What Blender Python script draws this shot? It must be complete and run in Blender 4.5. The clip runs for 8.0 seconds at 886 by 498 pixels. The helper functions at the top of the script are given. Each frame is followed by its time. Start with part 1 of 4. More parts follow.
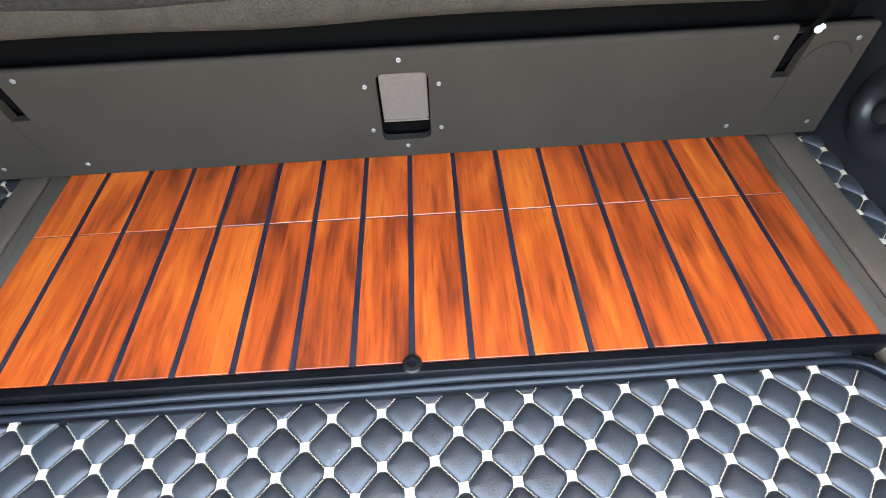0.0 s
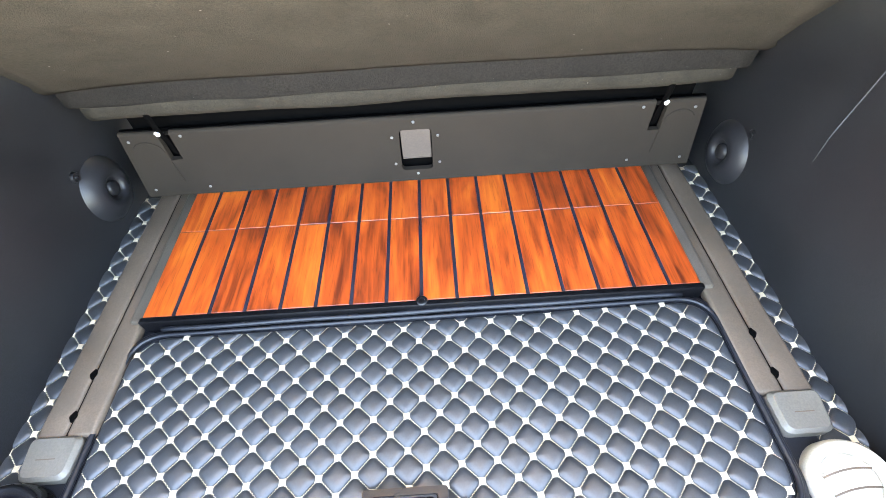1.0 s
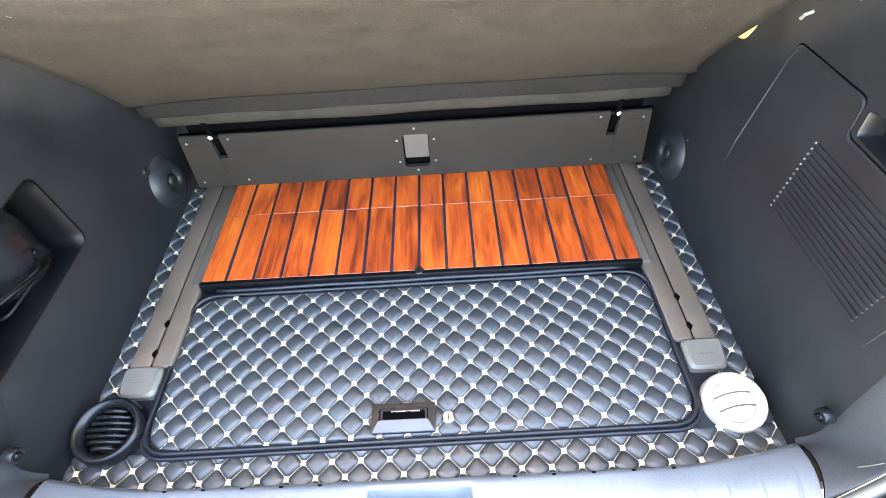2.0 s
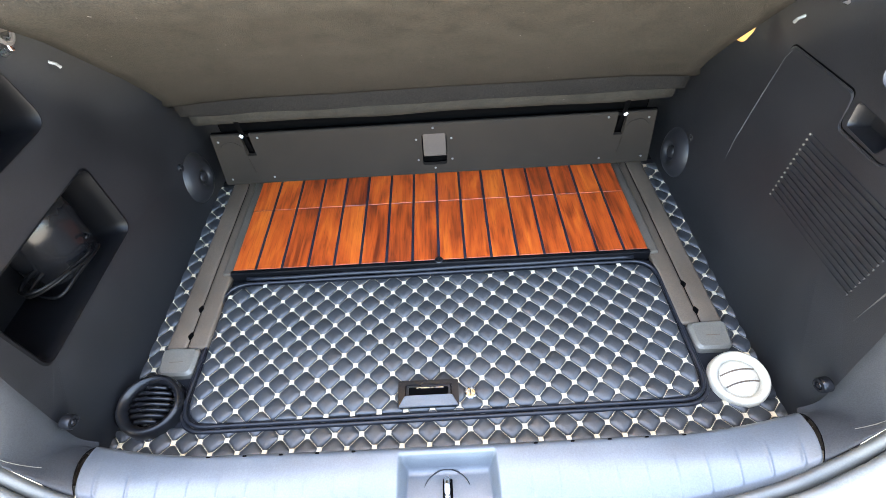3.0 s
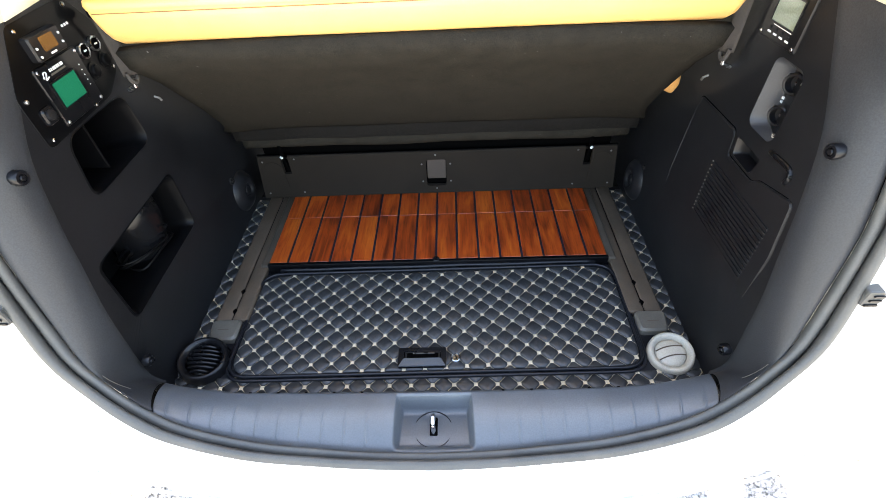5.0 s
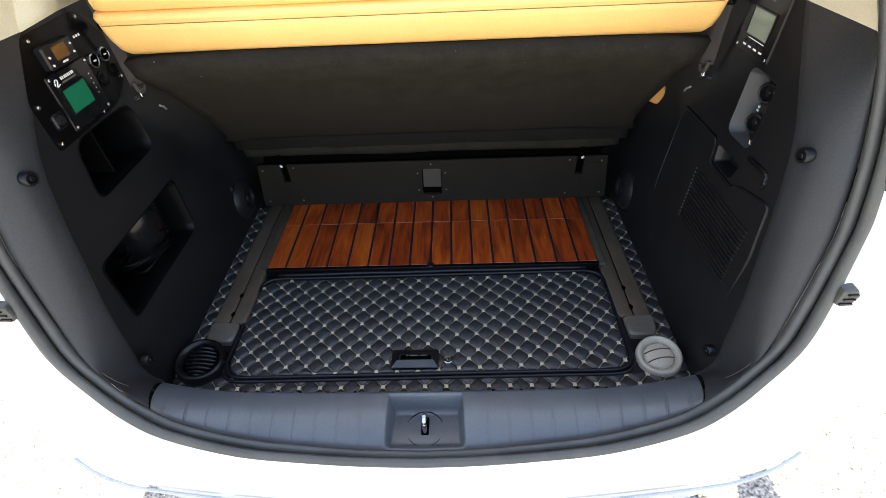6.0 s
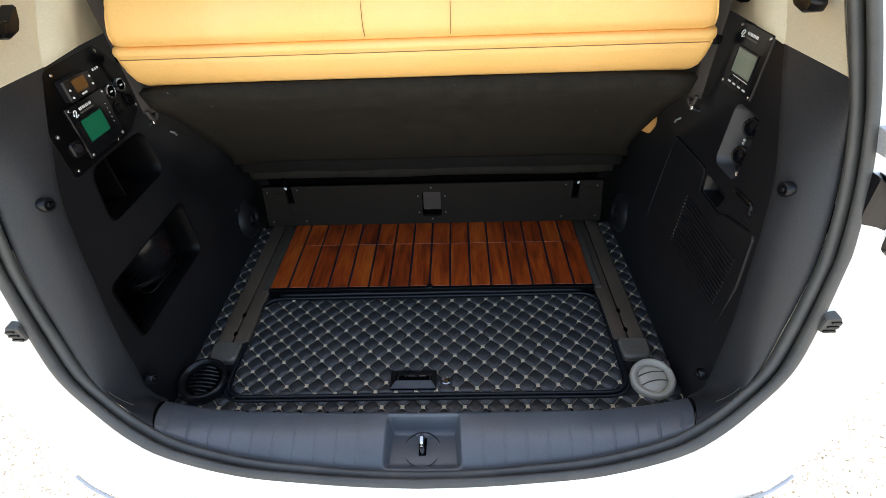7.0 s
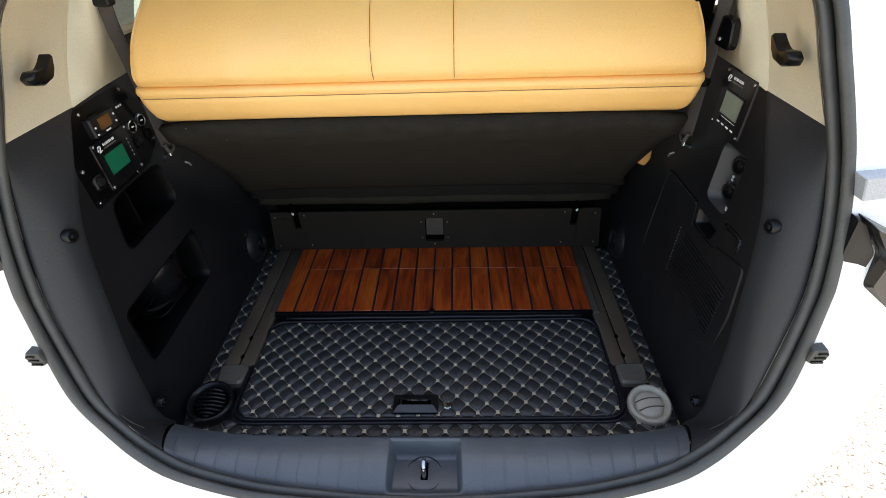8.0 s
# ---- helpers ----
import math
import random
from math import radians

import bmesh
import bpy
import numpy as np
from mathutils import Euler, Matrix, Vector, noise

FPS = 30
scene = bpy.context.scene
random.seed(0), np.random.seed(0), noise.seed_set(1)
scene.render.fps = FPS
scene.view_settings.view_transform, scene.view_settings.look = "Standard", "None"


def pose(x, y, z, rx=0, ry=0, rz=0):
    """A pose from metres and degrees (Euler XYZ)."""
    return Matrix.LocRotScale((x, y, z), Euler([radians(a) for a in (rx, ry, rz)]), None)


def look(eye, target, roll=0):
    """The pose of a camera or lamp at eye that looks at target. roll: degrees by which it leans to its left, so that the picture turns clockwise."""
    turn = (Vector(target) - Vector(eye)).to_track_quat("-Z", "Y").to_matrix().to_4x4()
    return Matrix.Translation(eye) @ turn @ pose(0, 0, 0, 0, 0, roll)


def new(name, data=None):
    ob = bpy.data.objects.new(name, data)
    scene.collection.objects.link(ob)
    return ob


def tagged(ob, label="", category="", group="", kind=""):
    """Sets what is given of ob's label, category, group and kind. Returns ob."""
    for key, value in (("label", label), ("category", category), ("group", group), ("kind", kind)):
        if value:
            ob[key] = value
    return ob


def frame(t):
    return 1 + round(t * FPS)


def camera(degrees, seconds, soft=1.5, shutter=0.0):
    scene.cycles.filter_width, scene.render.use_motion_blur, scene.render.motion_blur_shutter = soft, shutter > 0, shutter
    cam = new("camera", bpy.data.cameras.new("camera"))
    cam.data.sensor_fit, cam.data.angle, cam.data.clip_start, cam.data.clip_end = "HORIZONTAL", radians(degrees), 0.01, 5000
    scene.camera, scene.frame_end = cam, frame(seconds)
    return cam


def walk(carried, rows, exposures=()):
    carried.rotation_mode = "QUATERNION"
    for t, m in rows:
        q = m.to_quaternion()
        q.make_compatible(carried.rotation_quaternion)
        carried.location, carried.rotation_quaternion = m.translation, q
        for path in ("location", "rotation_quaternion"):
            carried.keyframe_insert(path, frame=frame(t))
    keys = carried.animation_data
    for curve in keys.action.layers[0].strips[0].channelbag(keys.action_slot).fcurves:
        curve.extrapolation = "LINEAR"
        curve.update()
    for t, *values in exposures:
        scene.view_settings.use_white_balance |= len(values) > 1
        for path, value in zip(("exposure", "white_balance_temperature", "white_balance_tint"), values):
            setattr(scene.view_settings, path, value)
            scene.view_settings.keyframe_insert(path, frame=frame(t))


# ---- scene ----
cam = camera(88.9, 8.0, soft=0.7)
PATH = [
    (0, (0.034, -0.178, 0.427), (0.049, 1.020, -1.174), -2.9),
    (0.5, (0.020, -0.299, 0.543), (0.010, 0.925, -1.039), -3.8),
    (1, (0.040, -0.427, 0.635), (0.043, 0.867, -0.889), -3.5),
    (1.5, (0.079, -0.504, 0.723), (0.045, 0.753, -0.833), -4.5),
    (2.8, (0.034, -0.659, 0.792), (0.007, 0.655, -0.716), -4.0),
    (3, (0.026, -0.655, 0.788), (-0.004, 0.661, -0.718), -4.1),
    (3.5, (0.019, -0.687, 0.799), (-0.012, 0.654, -0.685), -3.7),
    (4, (0.044, -0.774, 0.843), (0.007, 0.603, -0.607), -3.4),
    (4.5, (0.052, -0.846, 0.881), (0.0, 0.569, -0.531), -3.3),
    (5.8, (0.078, -0.923, 0.898), (0.009, 0.553, -0.451), -3.2),
    (6, (0.08, -0.928, 0.894), (0.013, 0.559, -0.442), -3.1),
    (6.5, (0.085, -0.929, 0.896), (0.018, 0.577, -0.418), -2.9),
    (7, (0.085, -0.94, 0.928), (0.018, 0.593, -0.355), -2.6),
    (7.5, (0.086, -0.953, 0.954), (0.013, 0.606, -0.296), -2.5),
    (8, (0.084, -0.953, 0.974), (0.012, 0.626, -0.252), -2.3),
]
walk(cam, [(t, look(eye, target, roll)) for t, eye, target, roll in PATH],
     [(t, e, float(np.interp(t, [0.0, 0.8, 1.9], [8500, 8350, 7850])), 10) for t, e in ((0.0, 5.62), (0.8, 5.95), (1.7, 5.92), (2.8, 5.38), (3.5, 5.22), (4.0, 5.1), (4.7, 4.2), (5.6, 3.15), (6.4, 2.68), (7.0, 2.52), (8.0, 2.26))])

# ---- light: open sky behind the car, sun over the roof from the front ----
world = bpy.data.worlds.new("world")
scene.world = world
world.use_nodes = True
wt = world.node_tree
sky = wt.nodes.new("ShaderNodeTexSky")
sky.sky_type, sky.sun_disc = "NISHITA", False
sky.sun_elevation, sky.sun_rotation = radians(58), radians(-5)
sky.dust_density = 2.0
wt.links.new(sky.outputs[0], wt.nodes["Background"].inputs[0])
wt.nodes["Background"].inputs[1].default_value = 0.13
sun = new("sun", bpy.data.lights.new("sun", "SUN"))
sun.data.energy, sun.data.angle, sun.data.color = 4.0, radians(0.5), (1.0, 0.95, 0.87)
sun.matrix_world = look((-0.3, 3.6, 5.8), (0, 0, 0))


# ---- materials ----
def material(name, color, rough=0.5, metal=0.0, vary=0.25, scale=6.0, grain=0.12, grain_scale=400.0, bump=0.1,
             bump_scale=500.0, spec=0.5, coat=0.0, depth=0.001, tint=None, random_value=0.0, fleck=None):
    m = bpy.data.materials.new(name)
    m.use_nodes = True
    n, l = m.node_tree.nodes, m.node_tree.links
    p = n["Principled BSDF"]
    p.inputs["Roughness"].default_value, p.inputs["Metallic"].default_value = rough, metal
    p.inputs["Specular IOR Level"].default_value, p.inputs["Coat Weight"].default_value = spec, coat
    tc = n.new("ShaderNodeTexCoord")

    def noise_at(sc, detail):
        t = n.new("ShaderNodeTexNoise")
        t.inputs["Scale"].default_value, t.inputs["Detail"].default_value = sc, detail
        l.new(tc.outputs["Object"], t.inputs["Vector"])
        return t

    def mapped(src, lo, hi, f0=0.3, f1=0.7):
        r = n.new("ShaderNodeMapRange")
        r.inputs[1].default_value, r.inputs[2].default_value, r.inputs[3].default_value, r.inputs[4].default_value = f0, f1, lo, hi
        l.new(src, r.inputs[0])
        return r.outputs[0]

    big, fine = noise_at(scale, 4), noise_at(grain_scale, 2)
    mul = n.new("ShaderNodeMath")
    mul.operation = "MULTIPLY"
    l.new(mapped(big.outputs[0], 1 - vary, 1 + vary), mul.inputs[0])
    l.new(mapped(fine.outputs[0], 1 - grain, 1 + grain), mul.inputs[1])
    hsv = n.new("ShaderNodeHueSaturation")
    hsv.inputs["Color"].default_value = (*color, 1)
    value = mul.outputs[0]
    if random_value:
        info = n.new("ShaderNodeObjectInfo")
        m2 = n.new("ShaderNodeMath")
        m2.operation = "MULTIPLY"
        l.new(value, m2.inputs[0])
        l.new(mapped(info.outputs["Random"], 1 - random_value, 1 + random_value, 0, 1), m2.inputs[1])
        value = m2.outputs[0]
    l.new(value, hsv.inputs["Value"])
    out = hsv.outputs[0]
    if tint:
        mix = n.new("ShaderNodeMix")
        mix.data_type = "RGBA"
        l.new(mapped(noise_at(scale * 2.3, 3).outputs[0], 0, 0.7, 0.45, 0.75), mix.inputs[0])
        l.new(out, mix.inputs[6])
        mix.inputs[7].default_value = (*tint, 1)
        out = mix.outputs[2]
    if fleck:
        mix = n.new("ShaderNodeMix")
        mix.data_type = "RGBA"
        l.new(mapped(noise_at(fleck, 1).outputs[0], 0, 0.22, 0.79, 0.82), mix.inputs[0])
        l.new(out, mix.inputs[6])
        mix.inputs[7].default_value = (0.5, 0.48, 0.45, 1)
        out = mix.outputs[2]
    l.new(out, p.inputs["Base Color"])
    l.new(mapped(big.outputs[0], max(0.03, rough - 0.08), min(1, rough + 0.08)), p.inputs["Roughness"])
    if bump:
        b = n.new("ShaderNodeBump")
        b.inputs["Strength"].default_value, b.inputs["Distance"].default_value = bump, depth
        l.new(noise_at(bump_scale, 3).outputs[0], b.inputs["Height"])
        l.new(b.outputs[0], p.inputs["Normal"])
    return m


def wood_material(name):
    m = bpy.data.materials.new(name)
    m.use_nodes = True
    n, l = m.node_tree.nodes, m.node_tree.links
    p = n["Principled BSDF"]
    tc, info = n.new("ShaderNodeTexCoord"), n.new("ShaderNodeObjectInfo")
    off = n.new("ShaderNodeVectorMath")
    off.operation = "MULTIPLY_ADD"
    comb = n.new("ShaderNodeCombineXYZ")
    for k in range(3):
        l.new(info.outputs["Random"], comb.inputs[k])
    l.new(comb.outputs[0], off.inputs[0])
    off.inputs[1].default_value = (7.3, 31.0, 3.0)
    l.new(tc.outputs["Object"], off.inputs[2])

    def stretched(sx, sy, sc, detail, dist=0.0):
        mp = n.new("ShaderNodeMapping")
        mp.inputs["Scale"].default_value = (sx, sy, 1)
        l.new(off.outputs[0], mp.inputs[0])
        t = n.new("ShaderNodeTexNoise")
        t.inputs["Scale"].default_value, t.inputs["Detail"].default_value, t.inputs["Distortion"].default_value = sc, detail, dist
        l.new(mp.outputs[0], t.inputs["Vector"])
        return t.outputs[0]

    cloud = stretched(1.5, 0.30, 15, 4, 1.3)
    streak = stretched(1.0, 0.06, 85, 5, 0.9)
    fine = stretched(1.0, 0.05, 420, 3, 0.5)
    ramp = n.new("ShaderNodeValToRGB")
    e = ramp.color_ramp.elements
    e[0].position, e[0].color = 0.27, (0.105, 0.0145, 0.0038, 1)
    e[1].position, e[1].color = 0.74, (0.53, 0.108, 0.0135, 1)
    mid = e.new(0.5)
    mid.color = (0.36, 0.051, 0.0080, 1)
    mixv = n.new("ShaderNodeMath")
    mixv.operation = "MULTIPLY_ADD"
    l.new(streak, mixv.inputs[0])
    mixv.inputs[1].default_value = 0.50
    half = n.new("ShaderNodeMath")
    half.operation = "MULTIPLY_ADD"
    l.new(cloud, half.inputs[0])
    half.inputs[1].default_value = 0.85
    tone = n.new("ShaderNodeMapRange")
    tone.inputs[3].default_value, tone.inputs[4].default_value = -0.250, -0.085
    l.new(info.outputs["Random"], tone.inputs[0])
    l.new(tone.outputs[0], half.inputs[2])
    l.new(half.outputs[0], mixv.inputs[2])
    l.new(mixv.outputs[0], ramp.inputs[0])
    dark = n.new("ShaderNodeMapRange")
    dark.inputs[1].default_value, dark.inputs[2].default_value, dark.inputs[3].default_value, dark.inputs[4].default_value = 0.30, 0.46, 0.62, 1.0
    l.new(fine, dark.inputs[0])
    mul = n.new("ShaderNodeMix")
    mul.data_type, mul.blend_type = "RGBA", "MULTIPLY"
    mul.inputs[0].default_value = 1.0
    l.new(ramp.outputs[0], mul.inputs[6])
    l.new(dark.outputs[0], mul.inputs[7])
    l.new(mul.outputs[2], p.inputs["Base Color"])
    p.inputs["Roughness"].default_value = 0.38
    p.inputs["Coat Weight"].default_value, p.inputs["Coat Roughness"].default_value = 0.25, 0.2
    b = n.new("ShaderNodeBump")
    b.inputs["Strength"].default_value, b.inputs["Distance"].default_value = 0.15, 0.0006
    l.new(fine, b.inputs["Height"])
    l.new(b.outputs[0], p.inputs["Normal"])
    return m


TEAK = wood_material("oiled_teak")
CAULK = material("navy_caulking", (0.0065, 0.0075, 0.016), 0.5, vary=0.3, scale=30)
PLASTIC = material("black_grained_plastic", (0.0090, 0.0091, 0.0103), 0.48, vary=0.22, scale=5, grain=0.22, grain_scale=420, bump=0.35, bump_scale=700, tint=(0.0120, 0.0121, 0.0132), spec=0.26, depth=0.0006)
# far darker than the wall plastic: shade inside the pockets put into the colour
BIN = material("black_plastic_bin_shade", (0.0026, 0.0026, 0.0030), 0.42, vary=0.15, bump=0.05, spec=0.13)
GLOSS = material("smooth_black_plastic", (0.0065, 0.0065, 0.0075), 0.30, vary=0.15, bump=0.05, spec=0.28)
TRIM = material("dark_grey_pillar_plastic", (0.035, 0.037, 0.042), 0.52, vary=0.15, scale=4, bump=0.2, bump_scale=900)
SILL = material("blue_grey_sill_plastic", (0.080, 0.089, 0.099), 0.38, vary=0.12, scale=9, grain=0.1, bump=0.15, bump_scale=900)
RUBBER = material("grey_rubber_seal", (0.055, 0.055, 0.052), 0.6, vary=0.2, scale=8, tint=(0.08, 0.075, 0.066))
SATIN = material("satin_black_boss", (0.010, 0.010, 0.0115), 0.40, vary=0.15, bump=0.2, bump_scale=700, spec=0.3)
# almost no reflection, so the shade of deep gaps is in the colour
DARK = material("black_and_gap_shade", (0.0014, 0.0013, 0.0013), 0.9, vary=0.1, spec=0.02)
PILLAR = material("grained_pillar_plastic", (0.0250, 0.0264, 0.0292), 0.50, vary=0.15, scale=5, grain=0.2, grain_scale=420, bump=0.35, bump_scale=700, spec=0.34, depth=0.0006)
EDGE = material("black_edge_trim", (0.0028, 0.0028, 0.0034), 0.38, vary=0.2, scale=20, bump=0.1, spec=0.14)
CARPET = material("charcoal_carpet", (0.0200, 0.0172, 0.0132), 0.95, vary=0.24, scale=26, grain=0.30, grain_scale=420, bump=0.5, bump_scale=650, fleck=150, spec=0.12, depth=0.002, tint=(0.0245, 0.0198, 0.0150))
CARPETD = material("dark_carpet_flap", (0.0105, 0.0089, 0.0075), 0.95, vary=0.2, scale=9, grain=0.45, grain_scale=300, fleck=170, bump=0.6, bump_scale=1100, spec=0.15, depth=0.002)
BOARD = material("grey_felt_board", (0.0168, 0.0130, 0.0100), 0.85, vary=0.16, scale=7, grain=0.16, grain_scale=900, bump=0.3, bump_scale=1200, spec=0.12, tint=(0.0192, 0.0148, 0.0112))
FLAP = material("grey_mdf_flap", (0.050, 0.037, 0.029), 0.8, vary=0.15, scale=20)
LEATHER = material("navy_black_leatherette", (0.0215, 0.0238, 0.0262), 0.42, vary=0.15, scale=12, grain=0.12, bump=0.3, bump_scale=700, spec=0.56, random_value=0.14)
PIPING = material("black_piping", (0.0085, 0.0095, 0.0125), 0.38, vary=0.15, scale=20, bump=0.1, spec=0.3)
THREAD = material("cream_thread", (0.52, 0.44, 0.31), 0.7, vary=0.15, scale=60, bump=0.6, bump_scale=1800)
RAIL = material("taupe_rail_plastic", (0.088, 0.064, 0.045), 0.55, vary=0.2, scale=9, bump=0.2, bump_scale=800, spec=0.25, tint=(0.07, 0.054, 0.04))
RAILG = material("grey_rail_edge", (0.074, 0.060, 0.045), 0.55, vary=0.2, scale=11, bump=0.2, bump_scale=800, spec=0.25)
CAP = material("grey_rail_cap", (0.105, 0.095, 0.078), 0.5, vary=0.1, scale=20)
TAN = material("tan_leather", (0.90, 0.52, 0.175), 0.42, vary=0.07, scale=3, grain=0.05, bump=0.2, bump_scale=500, tint=(0.92, 0.56, 0.22))
STITCH = material("brown_seam_thread", (0.22, 0.10, 0.035), 0.8)
CREAM = material("beige_pillar_trim", (0.66, 0.595, 0.44), 0.75, vary=0.06, scale=6, grain=0.06, bump=0.3, bump_scale=1300)
PAINT = material("white_car_paint", (0.82, 0.82, 0.80), 0.25, vary=0.02, bump=0.0, coat=0.6)
BEIGE = material("ivory_plastic", (0.42, 0.385, 0.315), 0.4, vary=0.06, scale=20, bump=0.1)
STEEL = material("bright_steel", (0.5, 0.5, 0.5), 0.28, metal=1.0, vary=0.1, scale=60)
BELT = material("grey_seat_belt_webbing", (0.055, 0.047, 0.042), 0.75, vary=0.15, scale=40, bump=0.5, bump_scale=1200)
WHITE = material("white_print", (0.78, 0.78, 0.76), 0.6, vary=0.05)
LCD = material("grey_green_lcd", (0.20, 0.23, 0.17), 0.2, vary=0.05)
AMBER = material("amber_lcd", (0.13, 0.06, 0.018), 0.2, vary=0.05)
LENS = material("smoked_lamp_lens", (0.010, 0.009, 0.008), 0.32, vary=0.1, spec=0.3)
RED = material("red_reflector", (0.65, 0.02, 0.02), 0.2)
GREYBODY = material("grey_body_strip", (0.42, 0.43, 0.45), 0.4, vary=0.05)
HOOKGREY = material("dull_metal", (0.17, 0.17, 0.165), 0.42, metal=0.7)
# the seat's tan leather again, darkened for the shade beside the carpet
TANSHADE = material("shaded_tan_leather", (0.60, 0.29, 0.085), 0.5, vary=0.08, scale=20)
GROUND = material("pale_concrete", (0.25, 0.247, 0.24), 0.9, vary=0.10, scale=1.5, grain=0.85, grain_scale=110, bump=1.0, bump_scale=60, depth=0.01)
SIDING = material("pale_green_siding", (0.55, 0.60, 0.50), 0.7, vary=0.05)
HEAD = material("beige_headliner", (0.55, 0.50, 0.40), 0.9, vary=0.05)
GREEN = material("green_lcd_glass", (0.003, 0.075, 0.042), 0.15, vary=0.05)
_p = GREEN.node_tree.nodes["Principled BSDF"]
_p.inputs["Emission Color"].default_value, _p.inputs["Emission Strength"].default_value = (0.0, 0.45, 0.22, 1), 0.02
GLASS = bpy.data.materials.new("window_glass")
GLASS.use_nodes = True
_p = GLASS.node_tree.nodes["Principled BSDF"]
_p.inputs["Transmission Weight"].default_value, _p.inputs["Roughness"].default_value = 1.0, 0.0
_p.inputs["Base Color"].default_value = (0.85, 0.92, 0.86, 1)


# ---- building helpers ----
def part(name, bm, mat, parent=None, label="", smooth=False, kind=""):
    me = bpy.data.meshes.new(name)
    bmesh.ops.recalc_face_normals(bm, faces=bm.faces)
    bm.to_mesh(me)
    bm.free()
    me.materials.append(mat)
    if smooth:
        for f in me.polygons:
            f.use_smooth = True
        if smooth != "all":
            me.set_sharp_from_angle(angle=radians(38))
    ob = new(name, me)
    ob.parent = parent
    return tagged(ob, label, kind=kind)


def thing(name, label, category, group="", kind=""):
    return tagged(new(name), label, category, group, kind)


def box_bm(x0, x1, y0, y1, z0, z1, bevel=0.0, seg=2):
    bm = bmesh.new()
    bmesh.ops.create_cube(bm, size=1)
    for v in bm.verts:
        v.co = ((x0 + x1) / 2 + v.co.x * (x1 - x0), (y0 + y1) / 2 + v.co.y * (y1 - y0), (z0 + z1) / 2 + v.co.z * (z1 - z0))
    if bevel:
        bmesh.ops.bevel(bm, geom=bm.edges[:], offset=bevel, segments=seg, profile=0.5, affect="EDGES")
    return bm


def round_rect(a0, a1, b0, b1, r, seg=6):
    """Corner-rounded rectangle as 2D points, counter-clockwise."""
    pts = []
    for cx, cy, s in ((a1 - r, b1 - r, 0), (a0 + r, b1 - r, 90), (a0 + r, b0 + r, 180), (a1 - r, b0 + r, 270)):
        for k in range(seg + 1):
            a = radians(s + 90 * k / seg)
            pts.append((cx + r * math.cos(a), cy + r * math.sin(a)))
    return pts


def rounded(poly, r, seg=5):
    """Round the corners of a 2D polygon."""
    out = []
    for i, p in enumerate(poly):
        p, a, b = Vector(p), Vector(poly[i - 1]), Vector(poly[(i + 1) % len(poly)])
        u, w = (a - p), (b - p)
        d = min(r, u.length * 0.45, w.length * 0.45)
        s, e = p + u.normalized() * d, p + w.normalized() * d
        for k in range(seg + 1):
            t = k / seg
            out.append(tuple((1 - t) ** 2 * s + 2 * t * (1 - t) * p + t * t * e))
    return out


def on_side(sx):
    """Map (y, z) and a height over the side wall to the world; sx is -1 for the left wall."""
    return lambda p, h: (sx * (0.62 - h), p[0], p[1])


def on_floor(z0):
    return lambda p, h: (p[0], p[1], z0 + h)


def on_board(y0):
    return lambda p, h: (p[0], y0 - h, p[1])


def slab(pts, put, h0, h1, chamfer=0.0):
    """A plate with the outline pts from height h0 to h1, its top edge chamfered."""
    bm = bmesh.new()
    c = Vector((sum(p[0] for p in pts) / len(pts), sum(p[1] for p in pts) / len(pts)))
    rings = [(0.0, h0), (0.0, h1 - chamfer)] + ([(chamfer, h1)] if chamfer else [])
    loops = []
    for inset, h in rings:
        loop = []
        for p in pts:
            d = Vector(p) - c
            q = c + d * max(0.05, 1 - inset / max(d.length, 1e-6))
            loop.append(bm.verts.new(put(q, h)))
        loops.append(loop)
    n = len(pts)
    for a, b in zip(loops, loops[1:]):
        for i in range(n):
            bm.faces.new((a[i], a[(i + 1) % n], b[(i + 1) % n], b[i]))
    bm.faces.new(loops[-1])
    bm.faces.new(loops[0][::-1])
    return bm


def ring_slab(outer, inner, put, h0, h1):
    """A frame between two outlines with the same number of points."""
    bm = bmesh.new()
    n = len(outer)
    L = [[bm.verts.new(put(p, h)) for p in pts] for pts, h in ((outer, h0), (outer, h1), (inner, h1), (inner, h0))]
    for a, b in ((0, 1), (1, 2), (2, 3), (3, 0)):
        for i in range(n):
            bm.faces.new((L[a][i], L[a][(i + 1) % n], L[b][(i + 1) % n], L[b][i]))
    return bm


def lathe(profile, centre, axis, seg=32, tilt=None):
    """Turn (radius, height) pairs round an axis through centre."""
    bm = bmesh.new()
    axis = Vector(axis).normalized()
    u = axis.orthogonal().normalized()
    w = axis.cross(u)
    loops = []
    for r, h in profile:
        if r < 1e-6:
            loops.append([bm.verts.new(Vector(centre) + axis * h)])
        else:
            loops.append([bm.verts.new(Vector(centre) + axis * h + (u * math.cos(2 * math.pi * k / seg) + w * math.sin(2 * math.pi * k / seg)) * r) for k in range(seg)])
    for a, b in zip(loops, loops[1:]):
        for k in range(seg):
            if len(a) == 1 and len(b) == 1:
                continue
            if len(a) == 1:
                bm.faces.new((a[0], b[k], b[(k + 1) % seg]))
            elif len(b) == 1:
                bm.faces.new((a[k], a[(k + 1) % seg], b[0]))
            else:
                bm.faces.new((a[k], a[(k + 1) % seg], b[(k + 1) % seg], b[k]))
    return bm


